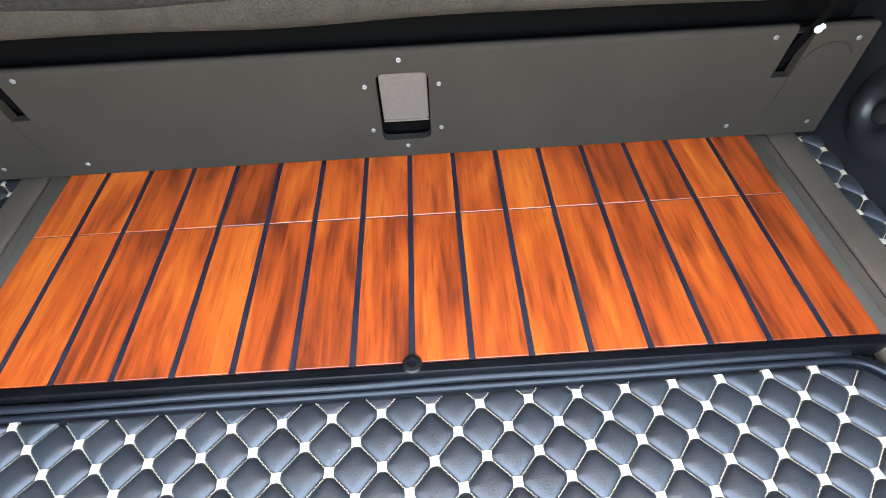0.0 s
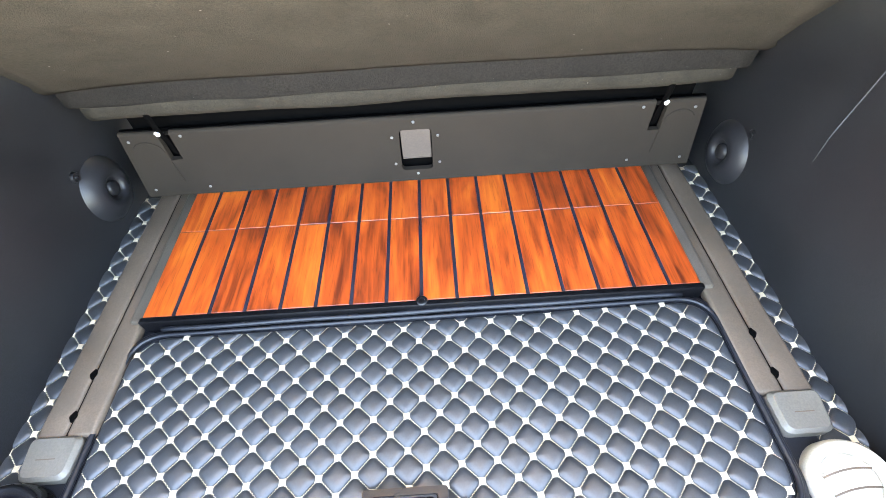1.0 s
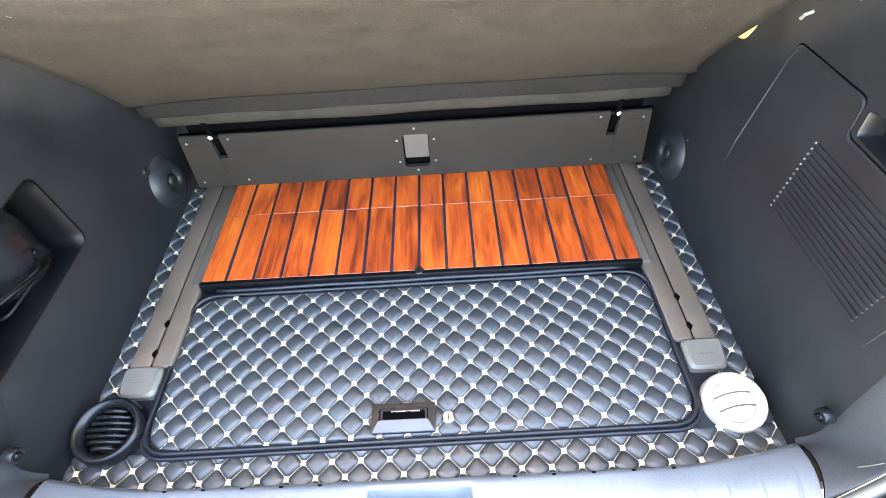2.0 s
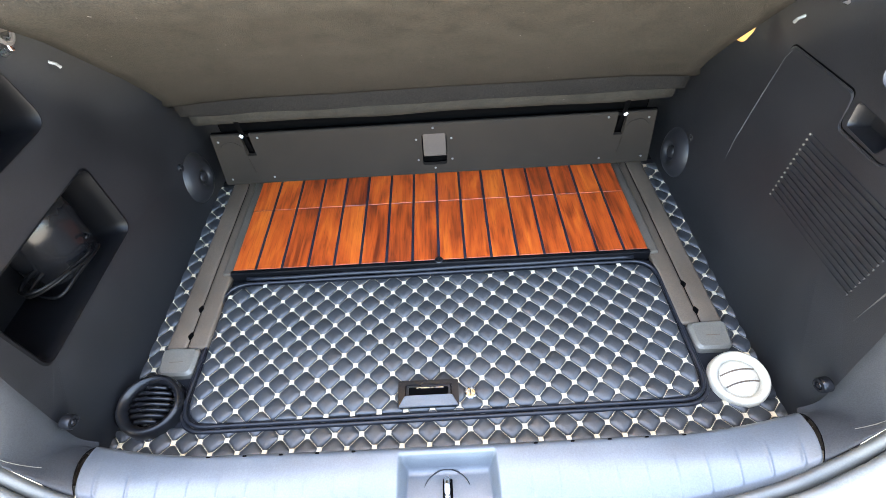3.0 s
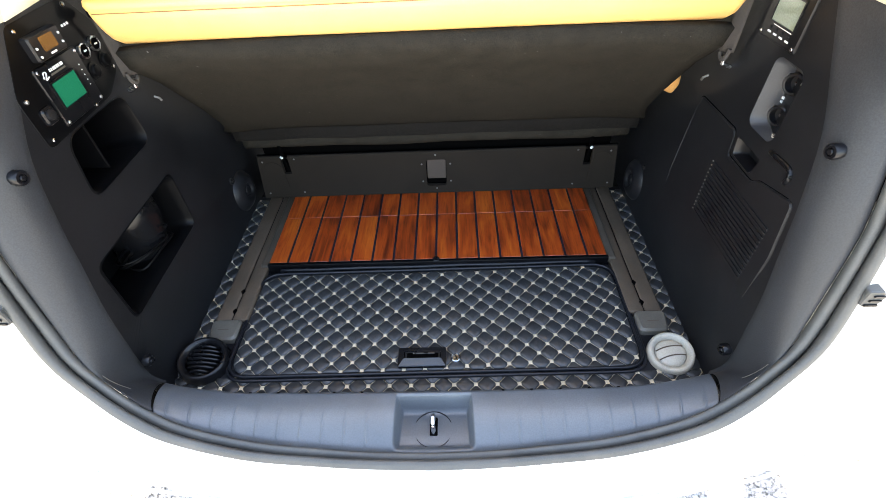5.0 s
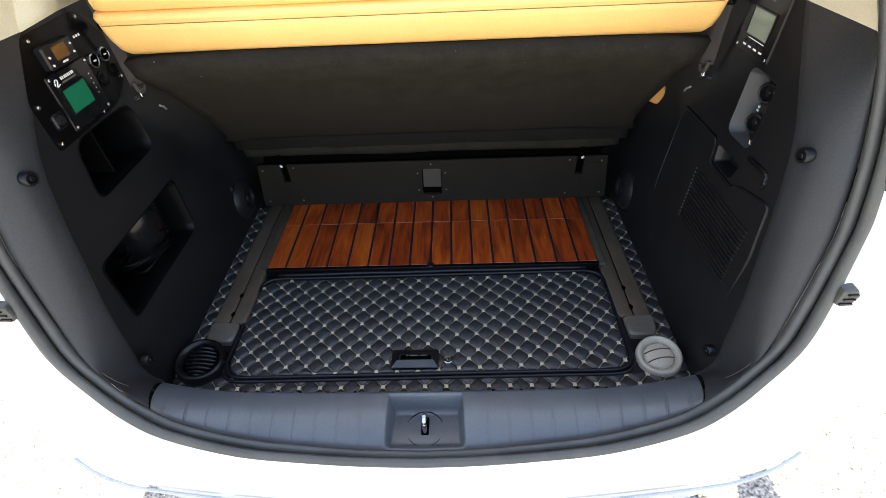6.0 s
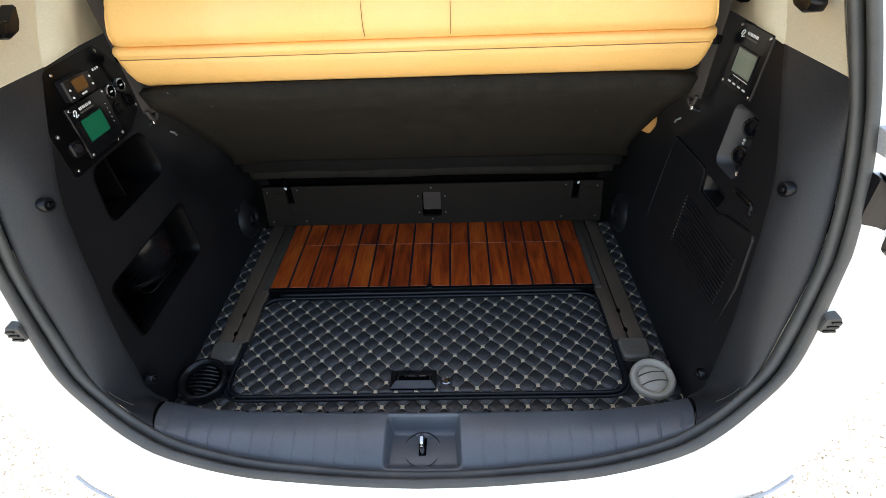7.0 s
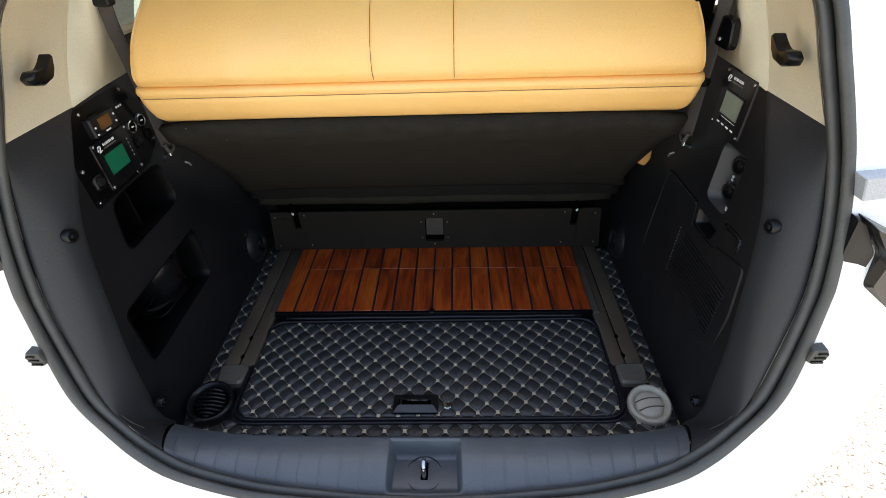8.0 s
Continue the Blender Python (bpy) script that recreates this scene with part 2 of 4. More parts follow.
def tube(pts, r, seg=8, closed=False, flat=1.0):
    """A round (or flattened) bar along points."""
    bm = bmesh.new()
    pts = [Vector(p) for p in pts]
    n, loops = len(pts), []
    for i, p in enumerate(pts):
        a = pts[i - 1] if (i or closed) else p
        b = pts[(i + 1) % n] if (i < n - 1 or closed) else p
        t = (b - a).normalized()
        up = Vector((0, 0, 1)) if abs(t.z) < 0.9 else Vector((0, 1, 0))
        u = t.cross(up).normalized()
        w = u.cross(t)
        loops.append([bm.verts.new(p + u * r * math.cos(2 * math.pi * k / seg) + w * r * flat * math.sin(2 * math.pi * k / seg)) for k in range(seg)])
    for i in range(n if closed else n - 1):
        a, b = loops[i], loops[(i + 1) % n]
        for k in range(seg):
            bm.faces.new((a[k], a[(k + 1) % seg], b[(k + 1) % seg], b[k]))
    if not closed:
        bm.faces.new(loops[0])
        bm.faces.new(loops[-1][::-1])
    return bm


def smooth_line(pts, per=6):
    """Catmull-Rom points through pts."""
    P = [Vector(p) for p in pts]
    P = [2 * P[0] - P[1]] + P + [2 * P[-1] - P[-2]]
    out = []
    for i in range(1, len(P) - 2):
        for k in range(per):
            t = k / per
            a, b, c, d = P[i - 1:i + 3]
            out.append(0.5 * (2 * b + (c - a) * t + (2 * a - 5 * b + 4 * c - d) * t * t + (3 * b - a - 3 * c + d) * t ** 3))
    return out + [P[-2]]


def sheet(rows, closed=False):
    """Quads between rows of points."""
    bm = bmesh.new()
    V = [[bm.verts.new(p) for p in row] for row in rows]
    for a, b in zip(V, V[1:]):
        for k in range(len(a) - 1):
            bm.faces.new((a[k], a[k + 1], b[k + 1], b[k]))
    return bm


def thick(ob, t, offset=1.0):
    m = ob.modifiers.new("thickness", "SOLIDIFY")
    m.thickness, m.offset = t, offset
    return ob


def interp(x, xs, ys):
    return float(np.interp(x, xs, ys))


# ---- ground and far side ----
gbm = bmesh.new()
bmesh.ops.create_grid(gbm, x_segments=60, y_segments=60, size=120)
for v in gbm.verts:
    v.co.z = -0.66
tagged(part("ground", gbm, GROUND, label="pale rough concrete ground in bright sun", kind="structure"), category="ground")

# ---- opening of the tailgate: inner trim line and outer seal line, half of it, from the sill's middle upward ----
INNER = [(0.0, -0.535, -0.002), (0.1, -0.533, 0.0), (0.205, -0.527, 0.010), (0.34, -0.516, 0.022), (0.472, -0.496, 0.046), (0.543, -0.477, 0.075),
         (0.597, -0.457, 0.13), (0.64, -0.433, 0.19), (0.666, -0.403, 0.27), (0.68, -0.376, 0.378), (0.682, -0.362, 0.432),
         (0.67, -0.34, 0.535), (0.646, -0.322, 0.628), (0.612, -0.307, 0.712), (0.578, -0.295, 0.787), (0.548, -0.284, 0.854), (0.49, -0.27, 0.95), (0.45, -0.22, 1.25)]
OUTER = [(0.0, -0.564, 0.013), (0.11, -0.562, 0.015), (0.22, -0.558, 0.020), (0.36, -0.549, 0.031), (0.50, -0.527, 0.06), (0.575, -0.505, 0.105),
         (0.63, -0.481, 0.16), (0.678, -0.455, 0.22), (0.70, -0.426, 0.30), (0.707, -0.397, 0.41), (0.704, -0.386, 0.46),
         (0.688, -0.364, 0.555), (0.662, -0.344, 0.65), (0.635, -0.331, 0.72), (0.603, -0.318, 0.792), (0.573, -0.306, 0.857), (0.515, -0.29, 0.955), (0.475, -0.24, 1.255)]
inner_half, outer_half = smooth_line(INNER, 4), smooth_line(OUTER, 4)


def mirrored(half):
    return [Vector((-p.x, p.y, p.z)) for p in half[:0:-1]] + list(half)


inner_ring, outer_ring = mirrored(inner_half), mirrored(outer_half)


def ring_band(u_h):
    """Rows between the two ring lines: pairs of (share of the way, height off it)."""
    rows = []
    for u, h in u_h:
        row = []
        for i, (a, b) in enumerate(zip(inner_ring, outer_ring)):
            t = (inner_ring[min(i + 1, len(inner_ring) - 1)] - inner_ring[max(i - 1, 0)]).normalized()
            nrm = (b - a).cross(t)
            nrm = nrm.normalized() if nrm.length else Vector((0, -1, 0))
            row.append(a.lerp(b, u) + nrm * h)
        rows.append(row)
    return rows


seal = thing("door_seal", "grey rubber weather seal round the open tailgate frame", "seal")
part("bulb", sheet(ring_band([(0.02, -0.012), (0.02, 0.0), (0.06, 0.006), (0.16, 0.011), (0.28, 0.012), (0.40, 0.008), (0.47, 0.0), (0.50, -0.010)])), RUBBER, seal, smooth="all")
part("flange", sheet(ring_band([(0.48, -0.012), (0.53, -0.004), (0.58, 0.004), (0.70, 0.009), (0.84, 0.008), (0.95, 0.002), (1.0, -0.006)])), RUBBER, seal, "grey rubber lip on the painted flange", smooth="all")

# ---- car body outside the opening ----
car = thing("car_body", "white painted rear body of a minivan with bumper", "car")
KEY = [0, 3, 5, 6.5, 8, 11, 14, 17]
T1 = [(0, -0.585, -0.05), (0.38, -0.572, -0.035), (0.62, -0.525, 0.03), (0.72, -0.47, 0.13), (0.79, -0.41, 0.27), (0.775, -0.352, 0.555), (0.68, -0.30, 0.80), (0.52, -0.23, 1.27)]
T2 = [(0, -0.597, -0.145), (0.50, -0.553, -0.15), (0.74, -0.512, -0.15), (0.90, -0.43, -0.10), (0.96, -0.365, 0.12), (0.93, -0.30, 0.55), (0.83, -0.2, 0.82), (0.66, -0.12, 1.28)]
T3 = [(0, -0.58, -0.165), (0.49, -0.536, -0.17), (0.73, -0.495, -0.17), (0.90, -0.40, -0.16), (1.0, -0.22, 0.05), (0.99, -0.1, 0.54), (0.90, 0.05, 0.83), (0.72, 0.1, 1.30)]
T4 = [(0, -0.55, -0.40), (0.48, -0.52, -0.40), (0.74, -0.46, -0.40), (0.93, -0.30, -0.40), (1.0, 0.6, -0.30), (1.0, 0.8, 0.53), (0.92, 0.8, 0.83), (0.74, 0.8, 1.31)]


def spread(keys):
    n, line = len(outer_half), smooth_line(keys, 8)
    at = [interp(i / 4, KEY, range(len(KEY))) * 8 for i in range(n)]
    return mirrored([line[int(q)].lerp(line[min(int(q) + 1, len(line) - 1)], q - int(q)) for q in at])


rows = [outer_ring, spread(T1), spread(T2), spread(T3), spread(T4)]
fine_rows = []
for a, b, c, d in zip([rows[0]] + rows[:-2], rows[:-1], rows[1:], rows[2:] + [rows[-1]]):
    for k in range(4):
        t = k / 4
        fine_rows.append([0.5 * (2 * q + (r - p) * t + (2 * p - 5 * q + 4 * r - s) * t * t + (3 * q - p - 3 * r + s) * t ** 3) for p, q, r, s in zip(a, b, c, d)])
part("quarter_panel", sheet([[p + Vector((0, 0.004, -0.002)) for p in r] for r in fine_rows]), PAINT, car, "white painted rear panel and bumper top", smooth="all")
# shadow line of the bumper step, painted as a thin grey tube
lip = [p + Vector((0, -0.004, -0.006)) for p in spread(T2) if p.z < -0.135]
part("bumper_edge", tube(lip, 0.004, 8), GREYBODY, car, "grey tube painting the shadow line along the bumper")

for sx in (-1, 1):
    st = thing("bump_stop", "black ribbed rubber tailgate bump stop", "bump stop", "tailgate bump stops")
    mp = lambda p, h, sx=sx: (sx * (0.717 + (p[0] - 0.772) * 0.62), -0.405 - h, 0.312 + (p[1] - 0.253) * 0.62)
    blk = part("block", slab(rounded([(0.745, 0.285), (0.785, 0.285), (0.80, 0.262), (0.79, 0.225), (0.765, 0.22), (0.745, 0.235)], 0.006), mp, -0.03, 0.022, 0.003), RUBBER, st)
    for k in range(3):
        part("rib", slab(round_rect(0.755 + 0.004 * k, 0.790, 0.232 + 0.017 * k, 0.238 + 0.017 * k, 0.002, 2), mp, 0.021, 0.025), GLOSS, blk)
    lamp = thing("tail_lamp", "smoked black tail lamp with a red corner", "tail lamp", "tail lamps")
    mp = lambda p, h, sx=sx: (sx * p[0], -0.362 - h + 0.22 * max(0, p[0] - 0.74), p[1])
    part("housing", slab(rounded([(0.688, 0.572), (0.705, 0.437), (0.754, 0.437), (0.752, 0.50), (0.705, 0.562)], 0.004), mp, -0.04, 0.012, 0.003), GLOSS, lamp)
    part("lens", slab(rounded([(0.698, 0.572), (0.757, 0.50), (0.758, 0.437), (0.845, 0.36), (0.95, 0.40), (0.95, 0.47), (0.80, 0.52)], 0.008), mp, -0.04, 0.030, 0.012), LENS, lamp)
    part("reflector", slab(rounded([(0.84, 0.352), (0.86, 0.385), (0.95, 0.40), (0.95, 0.34)], 0.005), mp, -0.03, 0.034, 0.004), RED, lamp)
    part("grey_strip", slab([(0.682, 0.60), (0.670, 0.636), (0.95, 0.64), (0.95, 0.60)], mp, -0.03, 0.006, 0.002), GREYBODY, lamp, "grey strip above the lamp")

# ---- side trim walls ----
FOLD = [(0.575, -0.392, 0.032), (0.598, -0.40, 0.07), (0.605, -0.396, 0.14), (0.608, -0.382, 0.23), (0.612, -0.355, 0.34), (0.615, -0.338, 0.41),
        (0.618, -0.302, 0.52), (0.62, -0.245, 0.61), (0.62, -0.19, 0.695), (0.607, -0.15, 0.78), (0.58, -0.12, 0.86), (0.53, -0.09, 0.95), (0.46, -0.03, 1.25)]
fold = smooth_line(FOLD, 4)
edge = inner_half[20:]
low = 8 * 4 + 1


def wall_x(z):
    return interp(z, [-0.06, 0.03, 0.25, 0.5], [0.605, 0.612, 0.618, 0.62])


def ease(i):
    k = min(1.0, i / 9)
    return k * k * (3 - 2 * k)


def wall_edge(i):
    """Where the flat side panel ends and the curved pillar trim begins."""
    a, k = fold[i], ease(i)
    x = a.x + (wall_x(a.z) - 0.0022 - a.x) * k if i < low else a.x
    return Vector((x, a.y + 0.030 * k, a.z))


def pillar_rows(lo, hi, sx):
    """Rows of the pillar trim, curving from the side panel round to the seal."""
    out = []
    for u in (-0.05, 0.0, 0.08, 0.17, 0.27, 0.38, 0.5, 0.62, 0.74, 0.85, 0.94, 1.0, 1.02):
        row = []
        for i in range(lo, hi):
            k = ease(i)
            q = max(0.0, i - 0.9 * k)
            b = edge[int(q)].lerp(edge[min(int(q) + 1, len(edge) - 1)], q - int(q))
            p0 = wall_edge(i)
            up = Vector((0, -0.008, 0.034)) * (1 - ease(0.5 * i))
            p1 = Vector((p0.x, fold[i].y - 0.026 * k, p0.z)) + up
            p2 = fold[i].lerp(b, 0.62) + Vector((0, -0.034 * k, 0)) + up
            if u < 0:
                p = p0 + Vector((0.005, 0.010, 0))
            elif u > 1:
                p = b + (b - p2).normalized() * 0.008 + Vector((0, 0.004, -0.002))
            else:
                w = 1 - u
                p = w ** 3 * p0 + 3 * w * w * u * p1 + 3 * w * u * u * p2 + u ** 3 * b
            row.append((sx * p.x, p.y, p.z))
        out.append(row)
    return out


FINGER = rounded([(-0.094, 0.416), (-0.100, 0.379), (-0.168, 0.377), (-0.178, 0.414)], 0.007)
def pocket_outline(k):
    if k == 0:
        return rounded([(-0.212, 0.398), (0.004, 0.400), (-0.008, 0.512), (-0.190, 0.512)], 0.03)
    return rounded([(-0.306, 0.155), (0.0, 0.158), (0.004, 0.310), (-0.302, 0.306)], 0.022)


for sx, nm in ((-1, "wall_left"), (1, "wall_right")):
    wall = tagged(new(nm), "black grained plastic side trim of the luggage bay", "side trim", kind="structure")
    put = on_side(sx)
    outline = [(p.y, p.z) for p in (wall_edge(i) for i in range(low))]
    outline = [(-0.392, -0.06)] + outline + [(-0.06, 0.702), (0.03, 0.704), (0.05, 0.772), (1.3, 0.772), (1.3, -0.06)]
    bm = bmesh.new()
    loops = [outline] + ([pocket_outline(0), pocket_outline(1)] if sx < 0 else [[(p[0], p[1]) for p in round_rect(-0.183, -0.098, 0.448, 0.576, 0.018)], FINGER])
    edges = []
    for loop in loops:
        vs = [bm.verts.new((sx * (wall_x(p[1]) if p[0] < -0.25 and loop is outline else 0.62), p[0], p[1])) for p in loop]
        edges += [bm.edges.new((vs[i], vs[(i + 1) % len(vs)])) for i in range(len(vs))]
    bmesh.ops.triangle_fill(bm, use_beauty=True, edges=edges)
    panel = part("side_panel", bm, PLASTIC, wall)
    thick(panel, 0.004, 0.0)
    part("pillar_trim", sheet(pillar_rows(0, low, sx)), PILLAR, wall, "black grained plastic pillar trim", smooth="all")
    # edge highlight low on the pillar, painted as a thin pale tube
    highlight_row = [Vector(p) for p in pillar_rows(0, low, sx)[7]]
    part("trim_line", tube([p + Vector((-sx * 0.0006, -0.0004, 0)) for p in highlight_row if 0.10 < p.z < 0.165], 0.0006, 6), CAP, wall, "thin pale line painting an edge highlight on the pillar trim")
    part("joint", tube([Vector(r[0]) + Vector((0, 0, 0.0006)) for r in pillar_rows(0, low, sx)[1:-1]], 0.0008, 6), DARK, wall, "dark joint beside the sill plate")
    part("upper_pillar_trim", sheet(pillar_rows(low - 1, len(fold), sx)), CREAM, wall, "beige upper pillar trim", smooth="all")
    # beige panel between pillar and quarter window
    bm = bmesh.new()
    up = [(p.x, p.y, p.z) for p in (wall_edge(i) for i in range(low - 1, len(fold)))]
    loop = up + [(0.49, 0.03, 1.25), (0.595, 0.042, 0.86), (0.616, 0.045, 0.775), (0.62, 0.03, 0.704), (0.62, -0.06, 0.702)]
    bm.faces.new([bm.verts.new((sx * p[0], p[1], p[2])) for p in loop])
    bmesh.ops.triangulate(bm, faces=bm.faces)
    thick(part("upper_panel", bm, CREAM, wall, "beige panel beside the quarter window", smooth="all"), 0.006, 0.0)
    part("window_rail", tube([(sx * 0.62, y, 0.775) for y in (0.05, 0.4, 0.8, 1.3)], 0.008, 8), CREAM, wall, "beige edge under the quarter window")
    win = tagged(part("window_1" if sx < 0 else "window_2", box_bm(*sorted((sx * 0.640, sx * 0.636)), 0.055, 1.3, 0.772, 1.24), GLASS, label="clear tinted quarter window glass", kind="structure"), category="window")
    win.visible_shadow = False

# cabin closed around
hd = tagged(part("ceiling", box_bm(-0.72, 0.72, -0.20, 2.0, 1.25, 1.29, 0.01), HEAD, label="beige fabric headliner under the roof", kind="structure"), category="ceiling")
tagged(part("wall_front", box_bm(-0.72, 0.72, 2.0, 2.04, -0.08, 1.25), CARPETD, label="dark cabin beyond the rear seat", kind="structure"), category="wall")
tagged(part("floor", box_bm(-0.70, 0.70, -0.43, 2.0, -0.10, -0.036), CARPETD, label="dark carpeted luggage bay floor", kind="structure"), category="floor")
tagged(part("building_wall", box_bm(-6.2, -6.0, -3, 9, -0.66, 3.4), SIDING, label="pale green sided building beyond the window", kind="structure"), category="building")

# ---- sill plate ----
sill = thing("sill_plate", "blue-grey ribbed plastic sill plate with latch recess", "sill plate")
NX, NY = 640, 36


def sill_point(u, v):
    x = -0.545 + 1.09 * u
    a = abs(x)
    yo = interp(a, [p.x for p in inner_half[:21]], [p.y for p in inner_half[:21]])
    zo = interp(a, [p.x for p in inner_half[:21]], [p.z for p in inner_half[:21]])
    yi = -0.412 + 0.022 * max(0, (a - 0.36) / 0.185) ** 2
    zi = 0.030 + 0.010 * (a / 0.545) ** 2
    xi = x * (1 + 0.05 * (a / 0.545) ** 3)
    y = yi + (yo - yi) * v
    z = zi + (zo - zi) * v + 0.012 * math.sin(math.pi * min(1, v)) - 0.004 * max(0, v - 0.9) * 10
    if v < 0.08:
        z -= 0.008 * (1 - v / 0.08) ** 2
    # latch recess
    w = interp(v, [0.0, 1.0], [0.078, 0.084])
    e = min(w - abs(x - 0.004), (v - 0.09) * 0.12 + 0.0)
    k = max(0.0, min(1.0, e / 0.013))
    z -= (k * k * (3 - 2 * k)) * interp(v, [0.05, 0.25, 0.8, 0.93, 1.0], [0.05, 0.055, 0.030, 0.0, 0.0])
    # ribs
    if a > 0.10:
        q = ((a + 0.02) % 0.0435) - 0.02
        if abs(q) < 0.0032 and 0.35 < v < 0.92:
            z += 0.0036 * (1 - abs(q) / 0.0032) * min(1.0, (0.92 - v) / 0.06) * ((v - 0.35) / 0.57) ** 0.8
    return Vector((xi + (x - xi) * v, y, z))


rows = [[sill_point(i / NX, j / NY) for i in range(NX + 1)] for j in range(NY + 1)]
rows = [[Vector((p.x, p.y + 0.003, -0.05)) for p in rows[0]]] + rows + [[Vector((p.x, p.y - 0.004, p.z - 0.012)) for p in rows[-1]]]
part("plate", sheet(rows), SILL, sill, smooth="all")
part("latch_cover", lathe([(0.0385, -0.003), (0.0385, 0.0008), (0.0393, 0.0014), (0.0400, 0.0008), (0.0400, -0.003)], (0.001, -0.475, -0.0195), (0, 0.07, 1), 48), GLOSS, sill, "thin round edge of the latch cover", smooth=True)
striker = thing("latch_striker", "chromed steel tailgate latch striker in the sill recess", "latch")
part("loop", tube(smooth_line([(0.002, -0.485, -0.02), (0.002, -0.482, 0.012), (0.002, -0.470, 0.024), (0.002, -0.460, 0.012), (0.002, -0.456, -0.02)], 4), 0.0045, 8), STEEL, striker)
part("slot", box_bm(-0.006, 0.010, -0.490, -0.452, -0.021, -0.0135, 0.002), DARK, striker, "dark slot under the striker")
for i in range(18):
    x = -0.5 + i * 1.0 / 17
    if abs(x) > 0.09:
        part("clip_mark", slab(round_rect(x - 0.003, x + 0.003, -0.418, -0.4155, 0.001, 2), on_floor(0.031 + 0.010 * (x / 0.545) ** 2), -0.004, 0.0005), DARK, sill)

# ---- teak panel ----
teak = thing("teak_floor_panel", "varnished orange teak plank floor with navy caulking", "floor panel")
part("base", box_bm(-0.474, 0.474, 0.001, 0.36, -0.022, -0.004), CAULK, teak)
PITCH = 0.06
xs = [-0.472] + [k * PITCH for k in range(-7, 8)] + [0.472]
for x0, x1 in zip(xs, xs[1:]):
    a = x0 + (0.003 if x0 > -0.47 else 0)
    b = x1 - (0.003 if x1 < 0.47 else 0)
    for y0, y1 in ((0.003, 0.1965), (0.1978, 0.358)):
        bm = box_bm(-(b - a) / 2, (b - a) / 2, -(y1 - y0) / 2, (y1 - y0) / 2, -0.006, 0.0, 0.0007, 1)
        part("plank", bm, TEAK, teak).location = ((a + b) / 2, (y0 + y1) / 2, 0)
seam = part("seam_edge", box_bm(-0.470, 0.470, 0.1962, 0.1981, -0.006, -0.0009), FLAP, teak, "pale worn butt joint between the planks")
for k in range(-7, 8):
    part("caulk_line", box_bm(k * PITCH - 0.003, k * PITCH + 0.003, 0.002, 0.358, -0.005, -0.0004), CAULK, teak)
part("edge_trim", box_bm(-0.476, 0.476, -0.009, 0.002, -0.030, 0.0008, 0.002), EDGE, teak, "black plastic edge trim")
part("pull_knob", lathe([(0.010, -0.004), (0.010, 0.001), (0.0085, 0.003), (0.005, 0.0035), (0.0045, 0.001), (0, 0.001)], (0.0, 0.001, 0.0), (0, 0, 1), 20), GLOSS, teak, "small black pull knob")

# ---- quilted leatherette ----
def clip_poly(poly, clip):
    """Convex clip of one 2D polygon by another (both counter-clockwise)."""
    out = list(poly)
    for i in range(len(clip)):
        a, b = clip[i], clip[(i + 1) % len(clip)]
        src, out = out, []
        for j in range(len(src)):
            p, q = src[j], src[(j + 1) % len(src)]
            sp = (b[0] - a[0]) * (p[1] - a[1]) - (b[1] - a[1]) * (p[0] - a[0])
            sq = (b[0] - a[0]) * (q[1] - a[1]) - (b[1] - a[1]) * (q[0] - a[0])
            if sp >= 0:
                out.append(p)
            if (sp >= 0) != (sq >= 0):
                t = sp / (sp - sq)
                out.append((p[0] + t * (q[0] - p[0]), p[1] + t * (q[1] - p[1])))
        if not out:
            return []
    return out


def inside(p, clip):
    return all((b[0] - a[0]) * (p[1] - a[1]) - (b[1] - a[1]) * (p[0] - a[0]) >= 0 for a, b in zip(clip, clip[1:] + clip[:1]))


def area(p):
    return 0.5 * abs(sum(p[i - 1][0] * p[i][1] - p[i][0] * p[i - 1][1] for i in range(len(p))))


def pillow(poly, height):
    bm = bmesh.new()
    cx, cy = sum(p[0] for p in poly) / len(poly), sum(p[1] for p in poly) / len(poly)
    loops = []
    for s, h in ((1.0, -0.0015), (0.965, 0.24), (0.90, 0.47), (0.78, 0.71), (0.60, 0.88), (0.38, 0.97), (0.15, 1.0)):
        loops.append([bm.verts.new((cx + (p[0] - cx) * s, cy + (p[1] - cy) * s, h * height if h > 0 else h)) for p in poly])
    n = len(poly)
    for a, b in zip(loops, loops[1:]):
        for i in range(n):
            bm.faces.new((a[i], a[(i + 1) % n], b[(i + 1) % n], b[i]))
    bm.faces.new(loops[-1])
    return bm


PADS = {}


